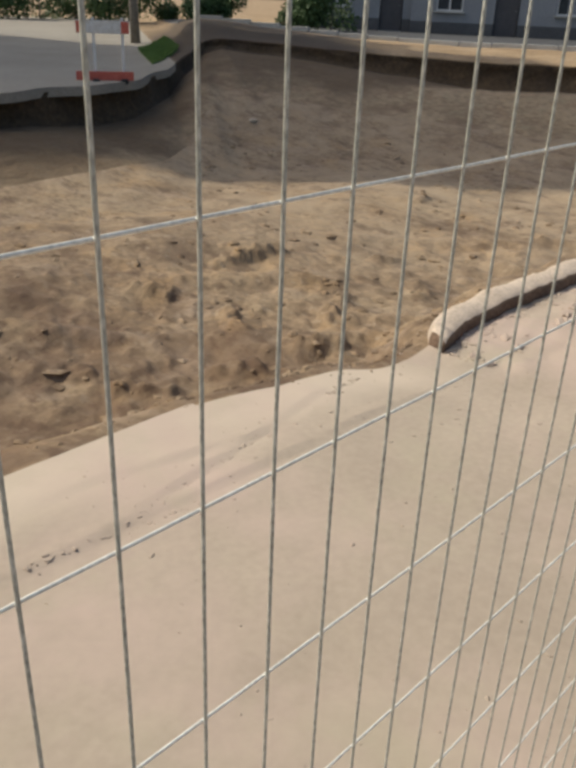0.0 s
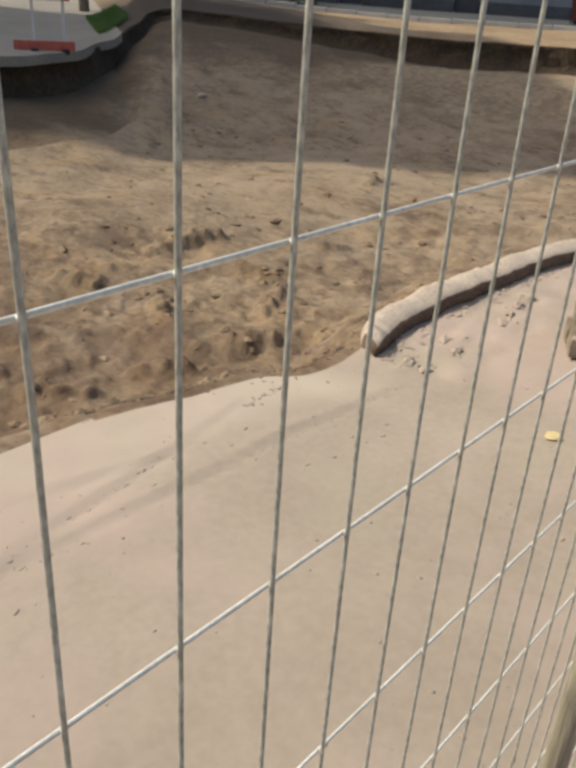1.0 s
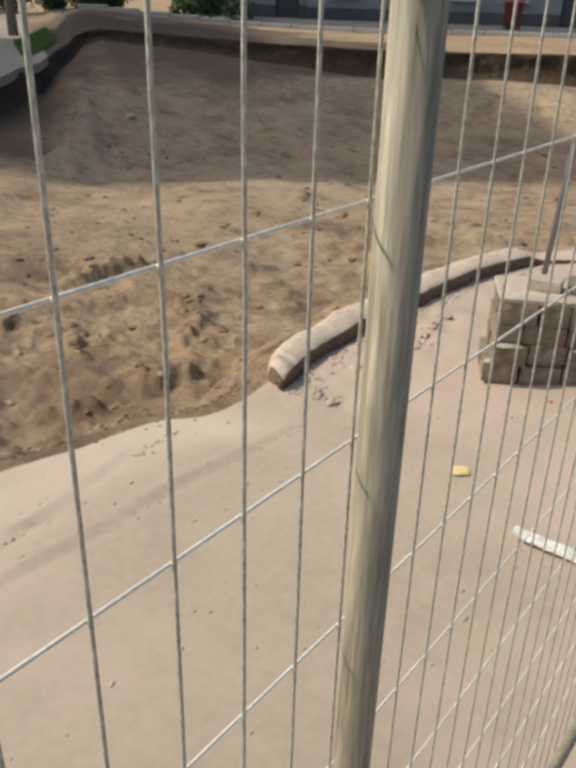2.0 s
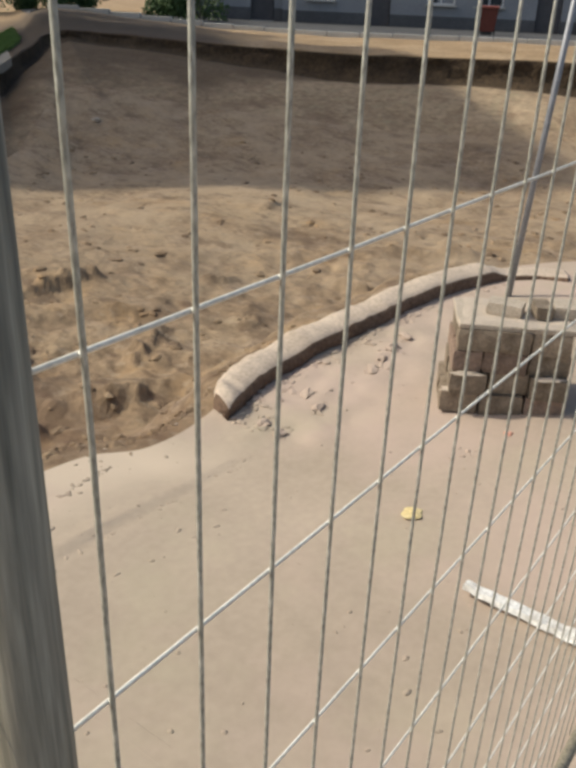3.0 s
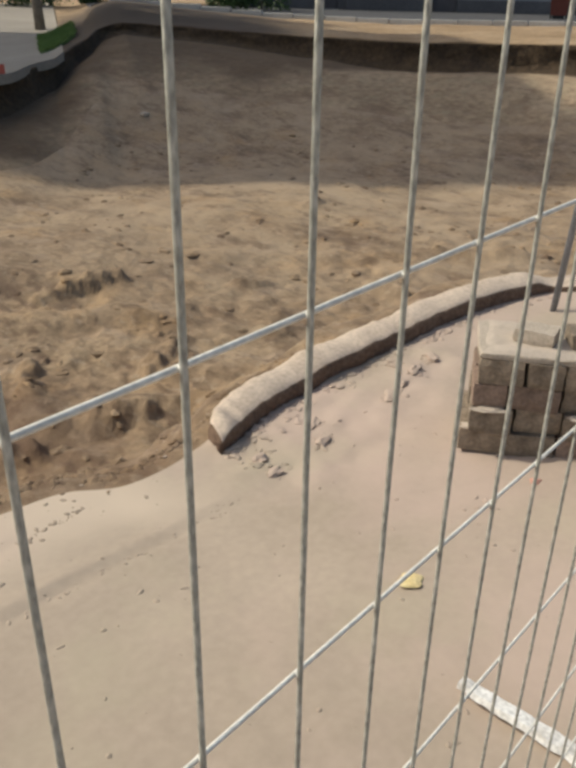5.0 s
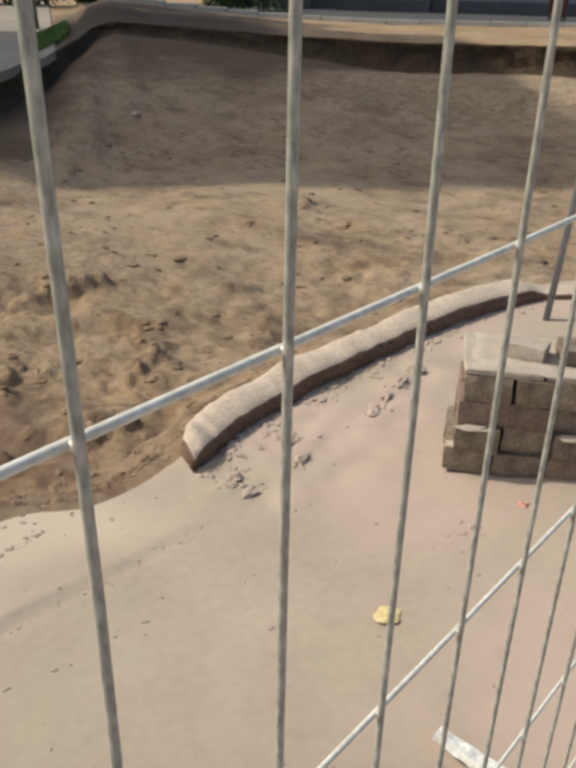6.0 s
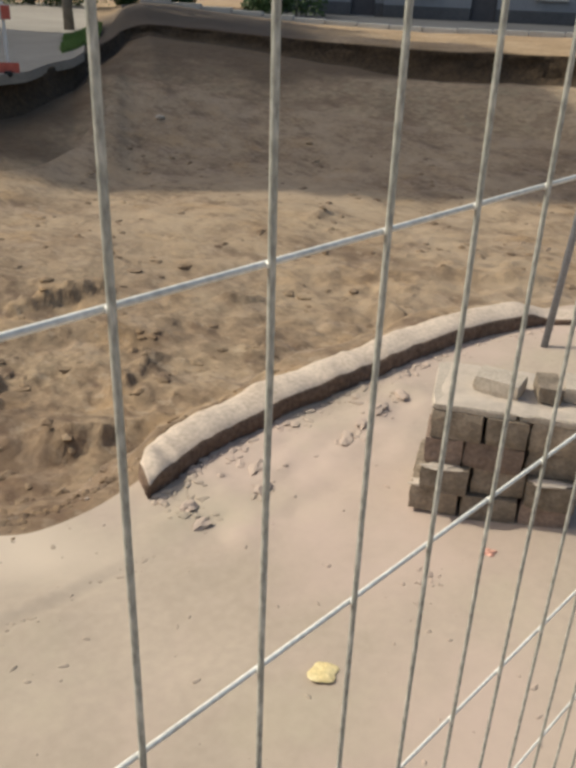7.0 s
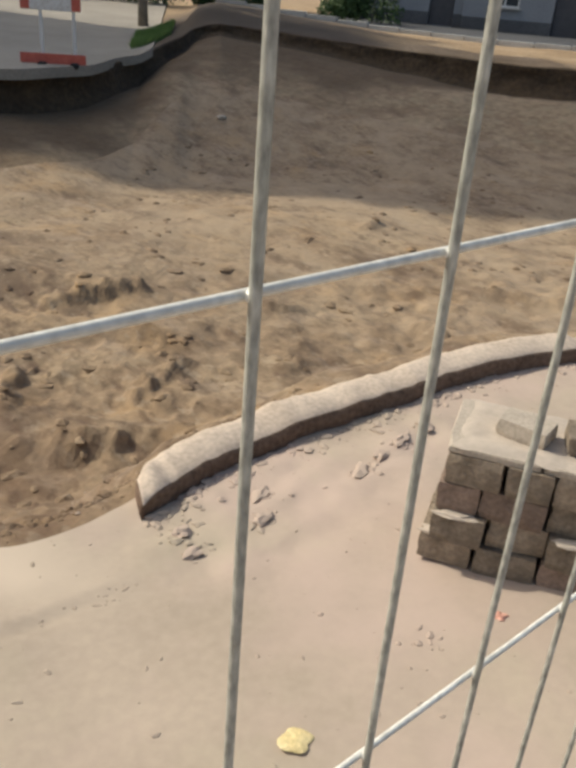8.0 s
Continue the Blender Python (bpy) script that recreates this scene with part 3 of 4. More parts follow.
def build_stack():
    base = Vector((3.215, 1.228, 0))
    base.z = apron(3.5, 1.1) - 0.01
    turn = math.degrees(math.atan2(-0.87, 0.5))
    stack = thing("block_stack", Matrix.Translation(base) @ pose(0, 0, 0, 0, 0, turn), "stack of brown concrete blocks with pale dusty top on sand", "block stack")
    sizes = {}
    r = random.Random(11)
    course = 0.117
    starts = (-0.032, 0.0, 0.004, 0.018)
    ledges = []
    for c in range(4):
        y = 0.0
        for d in (0.20, 0.19):
            x = starts[c] + r.uniform(-0.004, 0.004)
            widths = r.choice([[0.20, 0.16, 0.20], [0.14, 0.22, 0.20], [0.18, 0.20, 0.18]])
            widths = [w + (0.59 - starts[c] - sum(widths)) / 3 for w in widths]
            for w in widths:
                w = round(w, 2)
                key = (w, d)
                if key not in sizes:
                    sizes[key] = [chipped_mesh("block", w - 0.008, d - 0.006, course - 0.003, m, len(sizes) * 2 + q, 0.006) for q, m in enumerate((M_BLOCK, M_BLOCK_RED))]
                me = sizes[key][1 if r.random() < 0.22 else 0]
                push = r.uniform(-0.030, 0.018) if y == 0 else 0
                if y == 0 and (push < -0.012 or x < 0.0) and c < 3:
                    ledges.append((x + w / 2, push, course * (c + 1), w))
                part("block", me, stack, pose(x + w / 2, y + d / 2 + push, course * (c + 0.5), r.uniform(-0.8, 0.8), r.uniform(-1.2, 1.2), r.uniform(-3.5, 3.5)))
                x += w
            y += d
    for k, (x, push, z, w) in enumerate(ledges):
        me = lump_mesh("ledge_sand", 0.03, M_DUST, 60 + k, 0.28, 0.7)
        for v in me.vertices:
            v.co.x *= w * 0.42 / 0.03
        part("ledge_sand", me, stack, pose(x - 0.01, push + 0.014, z + 0.002), "pale sand caught on a ledge of the blocks")
    for x, y, w, d, a in ((0.14, 0.185, 0.325, 0.38, 0.6), (0.434, 0.185, 0.268, 0.375, -0.5)):
        part("slab", chipped_mesh("slab", w - 0.012, d, 0.030, M_SLAB, x * 30, 0.003), stack, pose(x + 0.024, y, course * 4 + 0.012, 0, 0, a), "pale dusty concrete slab")
    n = 30
    bm = bmesh.new()
    grid = []
    for i in range(n + 1):
        col = []
        for j in range(n + 1):
            f, g = i / n, j / n
            rim = smooth(0, 0.09, min(f, 1 - f, g, 1 - g) + 0.035 * noise.noise((f * 9, g * 9, 4)))
            px = 0.312 + (f - 0.5) * (0.56 + 0.02 * noise.noise((g * 8, 1, 0)))
            py = 0.190 + (g - 0.5) * (0.385 + 0.03 * noise.noise((f * 8, 5, 0)))
            up = rim * (0.012 + 0.012 * noise.noise((f * 5, g * 5, 2)) + 0.004 * noise.noise((f * 18, g * 18, 2)))
            col.append(bm.verts.new((px, py, course * 4 + 0.024 + up)))
        grid.append(col)
    for i in range(n):
        for j in range(n):
            bm.faces.new((grid[i][j], grid[i + 1][j], grid[i + 1][j + 1], grid[i][j + 1]))
    low = [bm.verts.new(v.co - Vector((0, 0, 0.004))) for v in (grid[0][0], grid[n][0], grid[n][n], grid[0][n])]
    bm.faces.new(low)
    part("sand_cover", finish(bm, "sand_cover", M_DUST, True), stack, None, "thin uneven layer of pale dry sand")
    return base, turn


stack_base, stack_turn = build_stack()
for i, (x, y, w, d, h, a, m) in enumerate(((0.250, 0.165, 0.175, 0.12, 0.06, -18, M_SLAB), (0.425, 0.175, 0.085, 0.15, 0.062, 6, M_BLOCK), (0.545, 0.20, 0.115, 0.15, 0.060, -5, M_SLAB))):
    ob = new("loose_block", chipped_mesh("loose_block", w, d, h, m, 5 + i, 0.005))
    ob.matrix_basis = Matrix.Translation(stack_base) @ pose(0, 0, 0, 0, 0, stack_turn) @ pose(x, y, 0.504 + h / 2, 0, 0, a)
    tagged(ob, "pale dusty loose block lying on the block stack" if m is M_SLAB else "small brown loose block lying on the block stack", "block", "loose blocks")

# ---- pole at the end of the kerb ----
pole = thing("steel_pole", pose(5.06, 1.665, apron(5.06, 1.665) - 0.02, 1.0, 6.0, 0), "blue-grey steel pole leaning beside the end of the kerb", "pole")
part("shaft", tube_mesh("shaft", [(0, 0, 0), (0, 0, 1.2), (0, 0, 2.5)], 0.021, M_STEEL, 14), pole)
part("cap", tube_mesh("cap", [(0, 0, 2.5), (0, 0, 2.515)], 0.024, M_STEEL, 14), pole)

# ---- litter on the sand ----
def litter(name, me, x, y, lift, turn, label, category):
    ob = new(name, me)
    ob.matrix_basis = pose(x, y, apron(x, y) + lift, 0, 0, turn)
    return tagged(ob, label, category)


def board_mesh():
    bm = bmesh.new()
    rings = []
    for k in range(25):
        f = k / 24
        x = -0.27 + 0.575 * f
        w = 0.038 + 0.011 * noise.noise((f * 11, 0, 0)) - 0.012 * f
        z = 0.010 * noise.noise((f * 3, 5, 0)) + 0.006 * noise.noise((f * 15, 2, 0)) + 0.012
        rings.append([bm.verts.new((x, -w, z)), bm.verts.new((x, -w * 0.7, z + 0.016)), bm.verts.new((x, w * 0.7, z + 0.018)), bm.verts.new((x, w, z)), bm.verts.new((x, 0, z - 0.012))])
    for a, b in zip(rings, rings[1:]):
        for k in range(5):
            bm.faces.new((a[k], a[(k + 1) % 5], b[(k + 1) % 5], b[k]))
    bm.faces.new(rings[0])
    bm.faces.new(rings[-1])
    return finish(bm, "white_strip", M_WHITE)


litter("white_strip", board_mesh(), 2.02, 0.235, 0.002, 89, "scuffed white plastic strip lying on sand", "plastic strip")
litter("yellow_scrap", lump_mesh("yellow_scrap", 0.042, M_YELLOW, 3, 0.2, 0.5, 3), 2.35, 0.93, 0.008, 20, "faded yellow plastic scrap on sand", "scrap")
litter("pink_scrap", lump_mesh("pink_scrap", 0.022, M_PINK, 5, 0.4, 0.8), 3.19, 0.87, 0.004, 50, "small faded pink plastic scrap on sand", "scrap")
for i, (x, y, l, a) in enumerate(((2.62, 1.84, 0.08, 20), (2.66, 1.97, 0.07, 60), (2.95, 1.83, 0.10, 30), (3.06, 1.98, 0.12, 35), (3.50, 1.83, 0.12, 40), (3.66, 1.86, 0.10, 20), (3.82, 1.89, 0.13, 15), (4.02, 1.90, 0.10, 50))):
    me = lump_mesh("crumbled_lump", 0.03, M_SAND, 20 + i, 0.55, 0.8)
    ob = litter("crumbled_lump", me, x, y, 0.006, a, "crumbled lump of sandy concrete beside the kerb", "lump")
    ob["group"] = "crumbled lumps"
    ob.scale = (l / 0.06, 1, 1)

spot = pit_point(8.03, 0.65)
stone = new("pale_stone", lump_mesh("pale_stone", 0.075, M_SLAB, 31, 0.6, 0.5))
stone.matrix_basis = pose(spot.x, spot.y, spot.z + 0.02)
tagged(stone, "small pale stone lying on the shaded earth bank", "stone")

# ---- the mesh fence ----
STEP, ROW_Z, ROW_GAP = 0.0679, 1.8333, 0.2


def build_fence(i0, i1, posts, low, label):
    fence = thing("mesh_fence", pose(i0 * STEP, 0, 0), label, "fence", "mesh fence panels")
    wide, top = (i1 - i0) * STEP, ROW_Z + ROW_GAP + 0.02
    for k, x in enumerate(posts):
        part("post", tube_mesh("post", [(0, 0, -0.1), (0, 0, 1.0), (0, 0, 2.12)], 0.0188, M_TUBE, 28), fence, pose(x - i0 * STEP, -0.0245, 0), "dull galvanised tube post")
    for z in (low, top):
        part("rail", tube_mesh("rail", [(0, 0, 0), (wide / 2, 0, 0), (wide, 0, 0)], 0.015, M_TUBE, 16), fence, pose(0, -0.0185, z))
    upright = []
    for v in range(3):
        pts = [(0.0007 * noise.noise((v * 9, k * 0.8, 0)), 0.0005 * noise.noise((v * 9, k * 0.8, 5)), low + (top - low) * k / 14) for k in range(15)]
        upright.append(tube_mesh("upright_wire", pts, 0.00155, M_WIRE_SHADED, 8))
    r = random.Random(i0)
    for i in range(i0, i1 + 1):
        part("upright_wire", upright[r.randrange(3)], fence, pose((i - i0) * STEP, 0, 0))
    flat = tube_mesh("level_wire", [(wide * k / 60, 0.0004 * noise.noise((k * 0.7, 1, 0)), 0.0006 * noise.noise((k * 0.7, 9, 0))) for k in range(61)], 0.00145, M_WIRE_LIT, 8)
    for k in range(9):
        part("level_wire", flat, fence, pose(0, 0.0028, ROW_Z + ROW_GAP * (1 - k)))
    weld = lump_mesh("weld", 0.0021, M_WIRE_LIT, 2, 1.0, 0.3, 1)
    for i in range(i0, i1 + 1):
        for k in range(1, 4):
            part("weld", weld, fence, pose((i - i0) * STEP, 0.0012, ROW_Z + ROW_GAP * (1 - k)))


build_fence(-51, 50, (-51 * STEP, -0.0645, 50 * STEP), 0.215, "galvanised welded mesh fence with a dull tube post")


# ---- edge stones of the street ----
def edge_stones():
    row = thing("edge_stones", pose(0, 0, 0), "pale kerb stones along the far street", "kerb", kind="structure")
    me = box_mesh("stone", (0.98, 0.22, 0.3), M_STONE, 0.02)
    u, last = 8.1, None
    while u < 12.4:
        p = plateau(u, 7.8)
        if last is None or (p - last).length >= 1.0:
            way = plateau(u + 0.02, 7.8) - plateau(u - 0.02, 7.8)
            part("stone", me, row, pose(p.x, p.y, p.z - 0.02, 0, 0, math.degrees(math.atan2(way.y, way.x))))
            last = p
        u += 0.004


edge_stones()
strip("lawn", 5.75, 6.75, 1.5, 6.0, 0.15, 0.065, M_GRASS, "patch of green lawn beside the pit", "lawn", 0.3, 24)


def grass_tufts(u0, u1, d0, d1, count, seed, name, label):
    r = random.Random(seed)
    verts, faces = [], []
    for _ in range(count):
        p = plateau(r.uniform(u0, u1), r.uniform(d0, d1)) + Vector((0, 0, 0.08))
        for _ in range(5):
            a, h = r.random() * 6.28, r.uniform(0.03, 0.10)
            side = Vector((math.cos(a), math.sin(a), 0)) * 0.012
            lean = Vector((r.uniform(-0.08, 0.08), r.uniform(-0.08, 0.08), h))
            n = len(verts)
            verts += [p - side, p + side, p + lean]
            faces.append((n, n + 1, n + 2))
    me = bpy.data.meshes.new(name)
    me.from_pydata(verts, [], faces)
    me.materials.append(M_GRASS)
    tagged(new(name, me), label, "grass", kind="stuff")


grass_tufts(5.75, 6.75, 1.45, 6.0, 2500, 6, "lawn_grass", "green grass blades on the lawn patch")


# ---- houses ----
def wall_with_openings(wide, high, thick, holes):
    """A wall along x from 0, its face at y = 0, with rectangular openings (x0, x1, z0, z1) right through."""
    xs = sorted({0, wide, *[v for h in holes for v in h[:2]]})
    zs = sorted({-0.6, high, *[v for h in holes for v in h[2:]]})
    bm = bmesh.new()
    solid = {(i, k) for i in range(len(xs) - 1) for k in range(len(zs) - 1)
             if not any(h[0] <= xs[i] < h[1] and h[2] <= zs[k] < h[3] for h in holes)}
    grid = {}

    def vert(i, k, y):
        if (i, k, y) not in grid:
            grid[i, k, y] = bm.verts.new((xs[i], y, zs[k]))
        return grid[i, k, y]

    for i, k in solid:
        for y in (0, thick):
            bm.faces.new([vert(i, k, y), vert(i + 1, k, y), vert(i + 1, k + 1, y), vert(i, k + 1, y)])
        for di, dk, a, c in ((-1, 0, (0, 0), (0, 1)), (1, 0, (1, 0), (1, 1)), (0, -1, (0, 0), (1, 0)), (0, 1, (0, 1), (1, 1))):
            if (i + di, k + dk) not in solid:
                bm.faces.new([vert(i + a[0], k + a[1], 0), vert(i + c[0], k + c[1], 0), vert(i + c[0], k + c[1], thick), vert(i + a[0], k + a[1], thick)])
    return bm


def frame_mesh(w, h, bar=0.07):
    bm = bmesh.new()
    for x in (bar / 2, w / 2, w - bar / 2):
        box_into(bm, (bar, 0.08, h), pose(x, 0, h / 2))
    for z in (bar / 2, h - bar / 2):
        box_into(bm, (w, 0.07, bar), pose(w / 2, 0, z))
    return finish(bm, "frame", M_FRAME)


def house(x, y, z, turn, wide, deep, storeys, material, label, door_bay=1, bay=2.6, category="house", roof=True):
    home = thing("house" if roof else "shade_block", pose(x, y, z, 0, 0, turn), label, category, "houses along the street" if roof else "")
    high = storeys * 3.0 + 0.4
    n = int(wide // bay)
    edge = (wide - n * bay) / 2
    holes, panes = [], []
    for s in range(storeys):
        for i in range(n):
            x0 = edge + i * bay + bay / 2 - 0.6
            if s == 0 and i == door_bay:
                holes.append((x0, x0 + 1.05, -0.0, 2.2))
            else:
                holes.append((x0, x0 + 1.2, s * 3.0 + 0.95, s * 3.0 + 2.35))
                panes.append((x0, s * 3.0 + 0.95))
    part("front_wall", finish(wall_with_openings(wide, high, 0.3, holes), "front_wall", material), home)
    for nm, size, at in (("side_wall", (0.3, deep - 0.3, high + 0.6), pose(0.15, 0.3 + (deep - 0.3) / 2, high / 2 - 0.3)),
                         ("side_wall", (0.3, deep - 0.3, high + 0.6), pose(wide - 0.15, 0.3 + (deep - 0.3) / 2, high / 2 - 0.3)),
                         ("back_wall", (wide - 0.6, 0.3, high + 0.6), pose(wide / 2, deep - 0.15, high / 2 - 0.3)),
                         ("floor_slab", (wide - 0.6, deep - 0.6, 0.2), pose(wide / 2, deep / 2, 0.0))):
        part(nm, box_mesh(nm, size, material), home, at)
    gap0, gap1 = edge + door_bay * bay + bay / 2 - 0.6, edge + door_bay * bay + bay / 2 + 0.45
    for a, c in ((0.0, gap0), (gap1, wide)):
        part("plinth", box_mesh("plinth", (c - a, 0.05, 1.0), M_PLINTH), home, pose((a + c) / 2, -0.027, 0.0))
    fm, gm = frame_mesh(1.2, 1.4), box_mesh("pane", (1.06, 0.02, 1.26), M_GLASS)
    sm = box_mesh("sill", (1.36, 0.22, 0.06), M_STONE, 0.01)
    for x0, z0 in panes:
        window = part("window", fm, home, pose(x0, 0.14, z0))
        part("pane", gm, window, pose(0.6, 0.03, 0.7))
        part("sill", sm, window, pose(0.6, -0.20, -0.03))
    door = part("door", box_mesh("door", (1.0, 0.06, 2.15), M_DOOR, 0.01), home, pose(gap0 + 0.525, 0.15, 1.08))
    part("handle", tube_mesh("handle", [(0, 0, 0), (0.1, 0, 0)], 0.012, M_STEEL, 8), door, pose(0.33, -0.06, -0.02))
    if roof:
        bm = bmesh.new()
        a = [bm.verts.new(v) for v in ((-0.4, -0.4, high), (-0.4, deep / 2, high + deep * 0.4), (-0.4, deep + 0.4, high))]
        c = [bm.verts.new(v) for v in ((wide + 0.4, -0.4, high), (wide + 0.4, deep / 2, high + deep * 0.4), (wide + 0.4, deep + 0.4, high))]
        bm.faces.new(a), bm.faces.new(c)
        for i in range(3):
            bm.faces.new((a[i], a[(i + 1) % 3], c[(i + 1) % 3], c[i]))
        tiles = part("roof", finish(bm, "roof", M_ROOF), home)
        part("chimney", box_mesh("chimney", (0.6, 0.6, 1.6), M_RENDER_PALE, 0.02), tiles, pose(wide * 0.3, deep / 2, high + deep * 0.4 + 0.3))
    else:
        part("roof", box_mesh("roof", (wide + 0.5, deep + 0.5, 0.35), M_PLINTH), home, pose(wide / 2, deep / 2, high + 0.175))
    return home


def on_street(u, d):
    p = plateau(u, d)
    way = plateau(u + 0.03, d) - plateau(u - 0.03, d)
    return p, math.degrees(math.atan2(way.y, way.x))


for u, wide, m, text in ((8.75, 9.2, M_RENDER_GREY, "grey rendered house with white window frames on the street"),
                         (9.65, 8.6, M_RENDER_GREY, "grey rendered house with a dark plinth on the street"),
                         (10.6, 9.6, M_RENDER_GREY, "slate-grey rendered house with a dark plinth on the street"),
                         (11.55, 9.0, M_RENDER_GREY, "grey rendered house behind a red-brown waste bin")):
    p, turn = on_street(u, 19.5)
    house(p.x, p.y, p.z, turn, wide, 9.0, 2, m, text, 1)

# unseen tall blocks, added to lay shade over the far half of the pit
house(-8.50, 40.27, 0.4, -44.0, 8.95, 8.0, 10, M_RENDER_PALE, "unseen tall pale apartment block, added to shade the pit", 1, 2.7, "building", False)
house(-26.3, 44.0, 0.4, -10.5, 17.4, 6.5, 10, M_RENDER_PALE, "unseen long tall pale apartment block, added to shade the pit", 2, 2.7, "building", False)


# ---- bin on the far street ----
def waste_bin(x, y, z, turn):
    bin_thing = thing("waste_bin", pose(x, y, z, 0, 0, turn), "red-brown wheeled waste bin standing on the street", "bin")
    bm = bmesh.new()
    low = [bm.verts.new((sx * 0.27, sy * 0.27, 0.12)) for sx, sy in ((-1, -1), (1, -1), (1, 1), (-1, 1))]
    rim = [bm.verts.new((sx * 0.35, sy * 0.36, 0.88)) for sx, sy in ((-1, -1), (1, -1), (1, 1), (-1, 1))]
    for k in range(4):
        bm.faces.new((low[k], low[(k + 1) % 4], rim[(k + 1) % 4], rim[k]))
    bm.faces.new(low), bm.faces.new(rim)
    bmesh.ops.bevel(bm, geom=bm.edges[:], offset=0.03, segments=2, affect="EDGES")
    part("body", finish(bm, "body", M_BIN), bin_thing)
    lid = part("lid", box_mesh("lid", (0.74, 0.78, 0.06), M_BIN, 0.02, pose(0, 0, 0, 4, 0, 0)), bin_thing, pose(0, 0, 0.93))
    part("handle", tube_mesh("handle", [(-0.25, 0, 0), (0, -0.02, 0), (0.25, 0, 0)], 0.015, M_TYRE, 8), lid, pose(0, 0.42, -0.02))
    for sx in (-1, 1):
        bm = bmesh.new()
        tube_into(bm, [(-0.03, 0, 0), (-0.02, 0, 0), (0.02, 0, 0), (0.03, 0, 0)], [0.08, 0.1, 0.1, 0.08], 16)
        part("wheel", finish(bm, "wheel", M_TYRE), bin_thing, pose(sx * 0.27, 0.24, 0.10))
    part("front_foot", box_mesh("front_foot", (0.4, 0.06, 0.12), M_TYRE, 0.01), bin_thing, pose(0, -0.22, 0.06))


spot = on_street(11.02, 14.6)
waste_bin(29.9, 13.2, spot[0].z + 0.02, spot[1])


# ---- trees and bushes ----
def leaf_cloud(name, blobs, count, seed, size):
    r = random.Random(seed)
    verts, faces = [], []
    for _ in range(count):
        c, radius = blobs[r.randrange(len(blobs))]
        way = Vector((r.gauss(0, 1), r.gauss(0, 1), r.gauss(0, 0.8))).normalized()
        p = Vector(c) + way * radius * (0.55 + 0.5 * r.random())
        a = Vector((r.gauss(0, 1), r.gauss(0, 1), r.gauss(0, 1))).normalized()
        s = a.cross(way).normalized() * size * r.uniform(0.5, 1.1)
        t = a * size * r.uniform(0.6, 1.3)
        n = len(verts)
        verts += [p - t, p + s, p + t, p - s]
        faces.append((n, n + 1, n + 2, n + 3))
    me = bpy.data.meshes.new(name)
    me.from_pydata(verts, [], faces)
    me.materials.append(M_LEAF)
    return me


def tree(x, y, z, high, seed, label):
    r = random.Random(seed)
    plant = thing("tree", pose(x, y, z, 0, 0, r.uniform(0, 360)), label, "tree", "street trees")
    fork = high * 0.36
    bm = bmesh.new()
    tube_into(bm, [(0, 0, -0.2), (0.03, 0.02, fork * 0.5), (0, 0, fork), (0.1, 0.05, high * 0.75)], [0.15, 0.115, 0.10, 0.04], 12)
    part("trunk", finish(bm, "trunk", M_BARK, True), plant)
    blobs = [((0, 0, high * 0.75), high * 0.2)]
    for k in range(6):
        a = k * 1.05 + r.uniform(-0.3, 0.3)
        tip = Vector((math.cos(a) * high * 0.24, math.sin(a) * high * 0.24, high * r.uniform(0.5, 0.8)))
        part("limb", tube_mesh("limb", [(0, 0, fork * r.uniform(0.8, 1.1)), tuple(tip * 0.55 + Vector((0, 0, fork * 0.5))), tuple(tip)], [0.09, 0.06, 0.02], M_BARK, 8), plant)
        blobs.append((tuple(tip), high * r.uniform(0.12, 0.19)))
    part("crown", leaf_cloud("crown", blobs, 5000, seed, 0.09), plant)


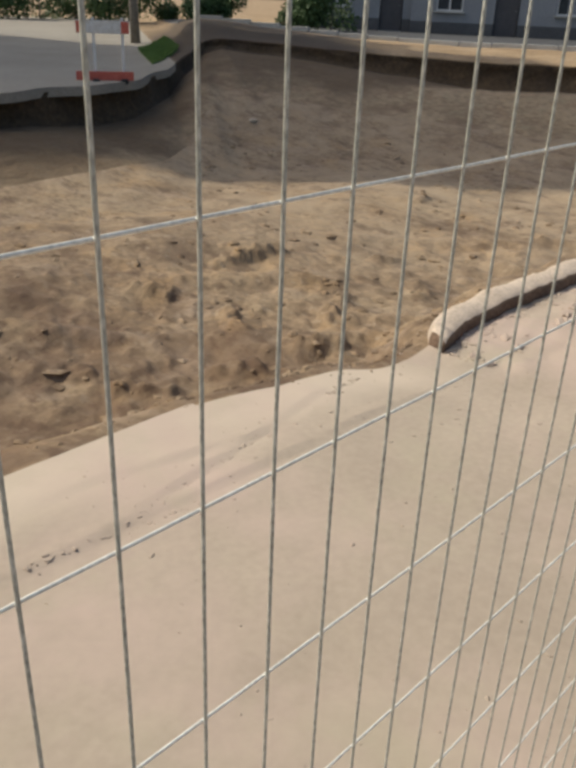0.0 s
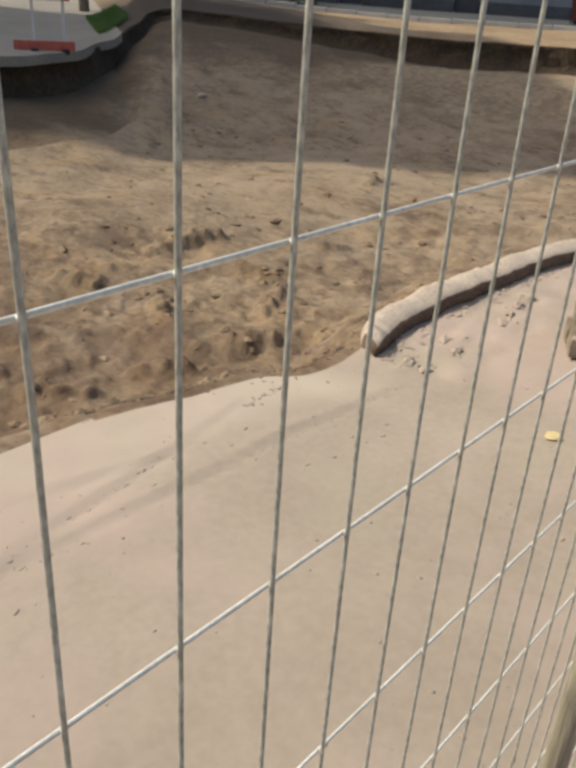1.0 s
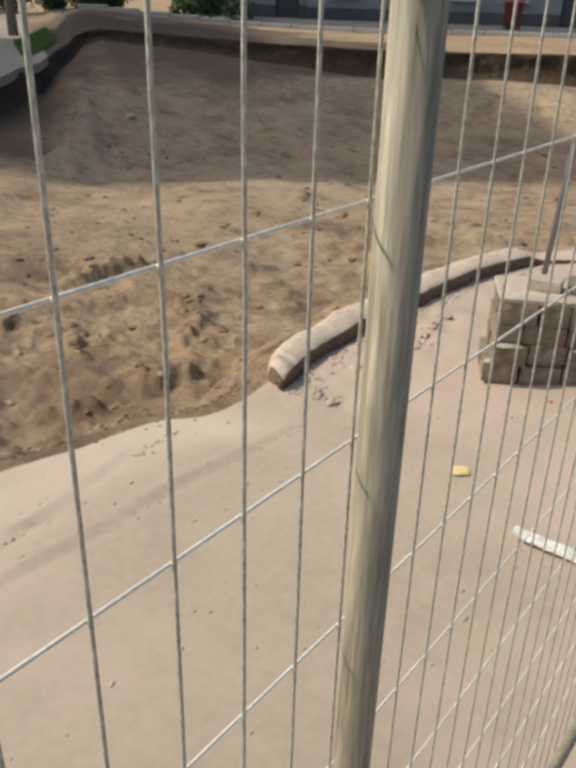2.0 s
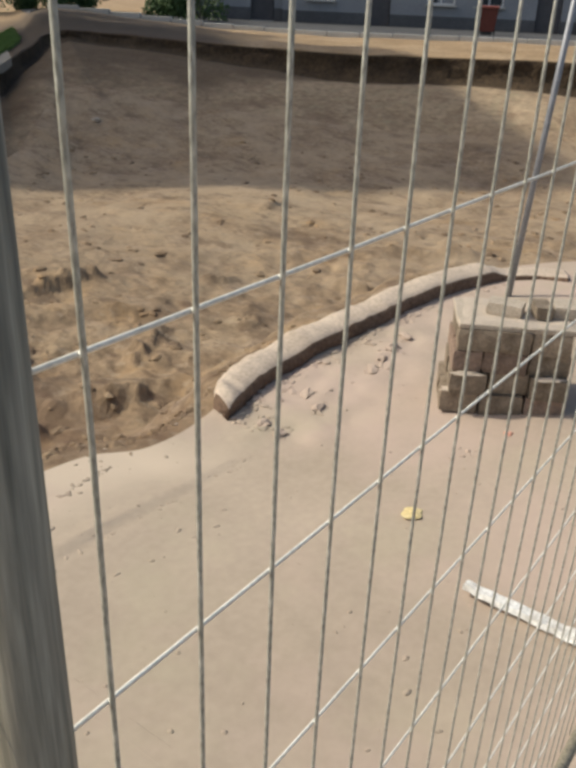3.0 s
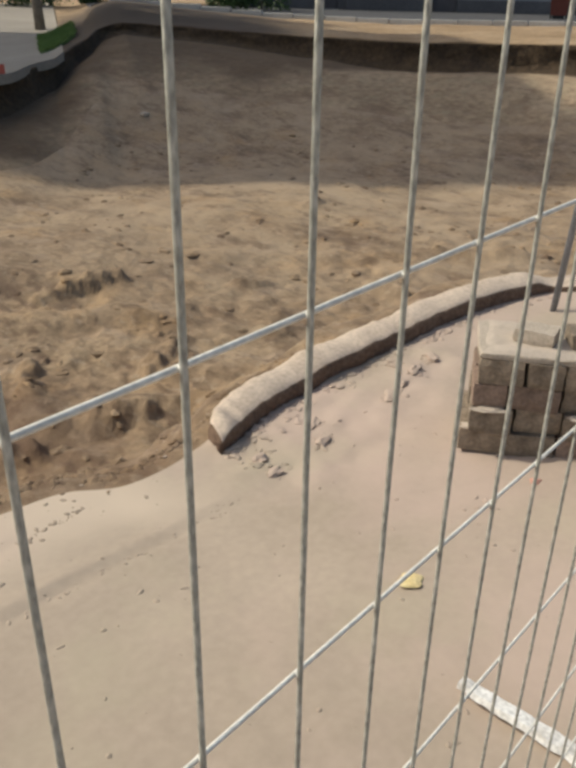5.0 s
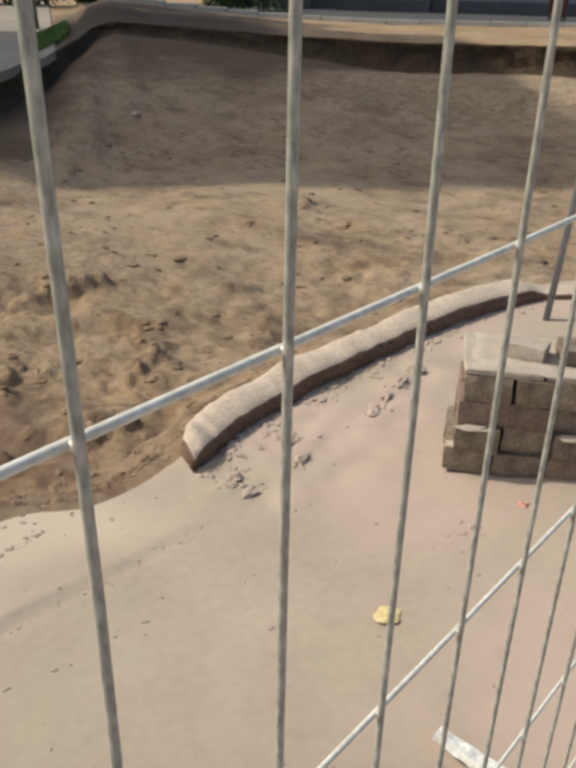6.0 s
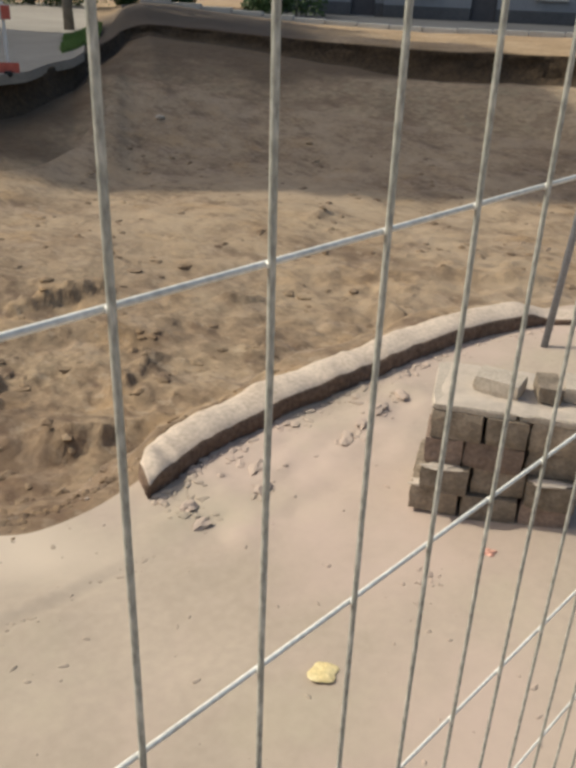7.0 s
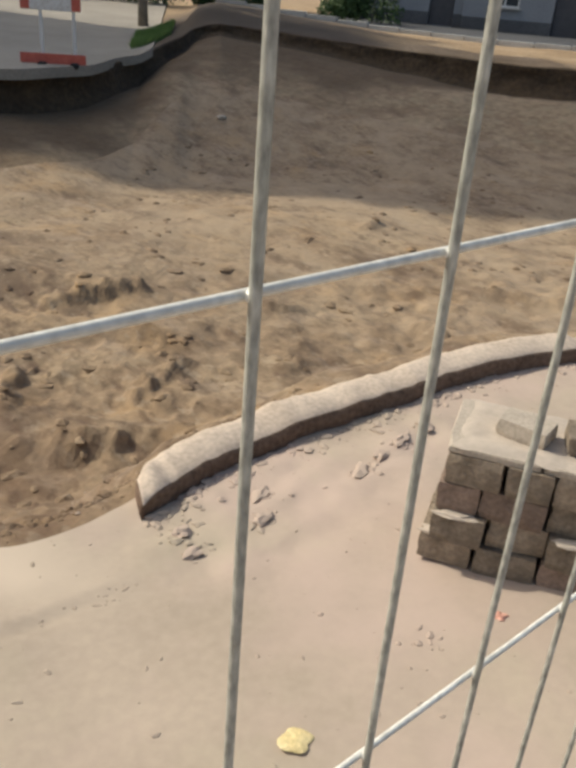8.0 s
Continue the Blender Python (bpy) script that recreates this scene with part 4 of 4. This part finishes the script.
def bush(x, y, z, wide, high, seed):
    r = random.Random(seed)
    plant = thing("bush", pose(x, y, z), "dark green leafy bush beside the far pavement", "bush", "bushes")
    blobs = [((r.uniform(-wide, wide) * 0.5, r.uniform(-0.5, 0.5), high * r.uniform(0.2, 0.65)), high * r.uniform(0.25, 0.42)) for _ in range(10)]
    part("stems", tube_mesh("stems", [(0, 0, -0.1), (0.05, 0, high * 0.3), (0.1, 0.1, high * 0.6)], [0.05, 0.035, 0.015], M_BARK, 8), plant)
    part("leaves", leaf_cloud("leaves", blobs, 3800, seed, 0.07), plant)


for x, y, high, seed in ((14.0, 21.2, 8.0, 3), (19.5, 33.0, 9.0, 5), (27.0, 33.5, 8.5, 8)):
    tree(x, y, 0.75, high, seed, "broad-leaved street tree with a pale brown trunk")
for k, (x, y, w, h) in enumerate(((14.0, 33.5, 4.0, 2.4), (17.6, 33.0, 4.0, 2.2), (21.2, 31.6, 4.0, 2.0), (11.0, 34.0, 4.0, 2.6), (24.6, 30.0, 3.6, 1.8), (28.2, 27.2, 3.0, 1.7), (25.6, 23.6, 3.6, 2.2))):
    bush(x, y, 0.72, w, h, 30 + k)


# ---- barrier at the broken edge of the pavement ----
def barrier(x, y, z, turn):
    guard = thing("barrier", pose(x, y, z, 0, 0, turn), "red and white plank barrier standing at the pavement edge", "barrier")
    for s in (-0.22, 0.30):
        post = part("post", box_mesh("post", (0.05, 0.05, 1.12), M_FRAME, 0.006), guard, pose(s, 0, 0.56))
        part("foot", box_mesh("foot", (0.14, 0.5, 0.08), M_TYRE, 0.02), post, pose(0, 0, -0.52))
    top = part("upper_board", box_mesh("upper_board", (0.95, 0.03, 0.22), M_WHITE, 0.006), guard, pose(-0.05, -0.042, 0.96), "white board with red ends")
    for s in (-0.40, 0.40):
        part("red_end", box_mesh("red_end", (0.14, 0.006, 0.20), M_RED), top, pose(s, -0.0185, 0))
    part("lower_board", box_mesh("lower_board", (1.05, 0.03, 0.2), M_RED, 0.006), guard, pose(-0.05, -0.042, 0.105), "faded red board")


barrier(7.52, 13.12, 0.42, -32)
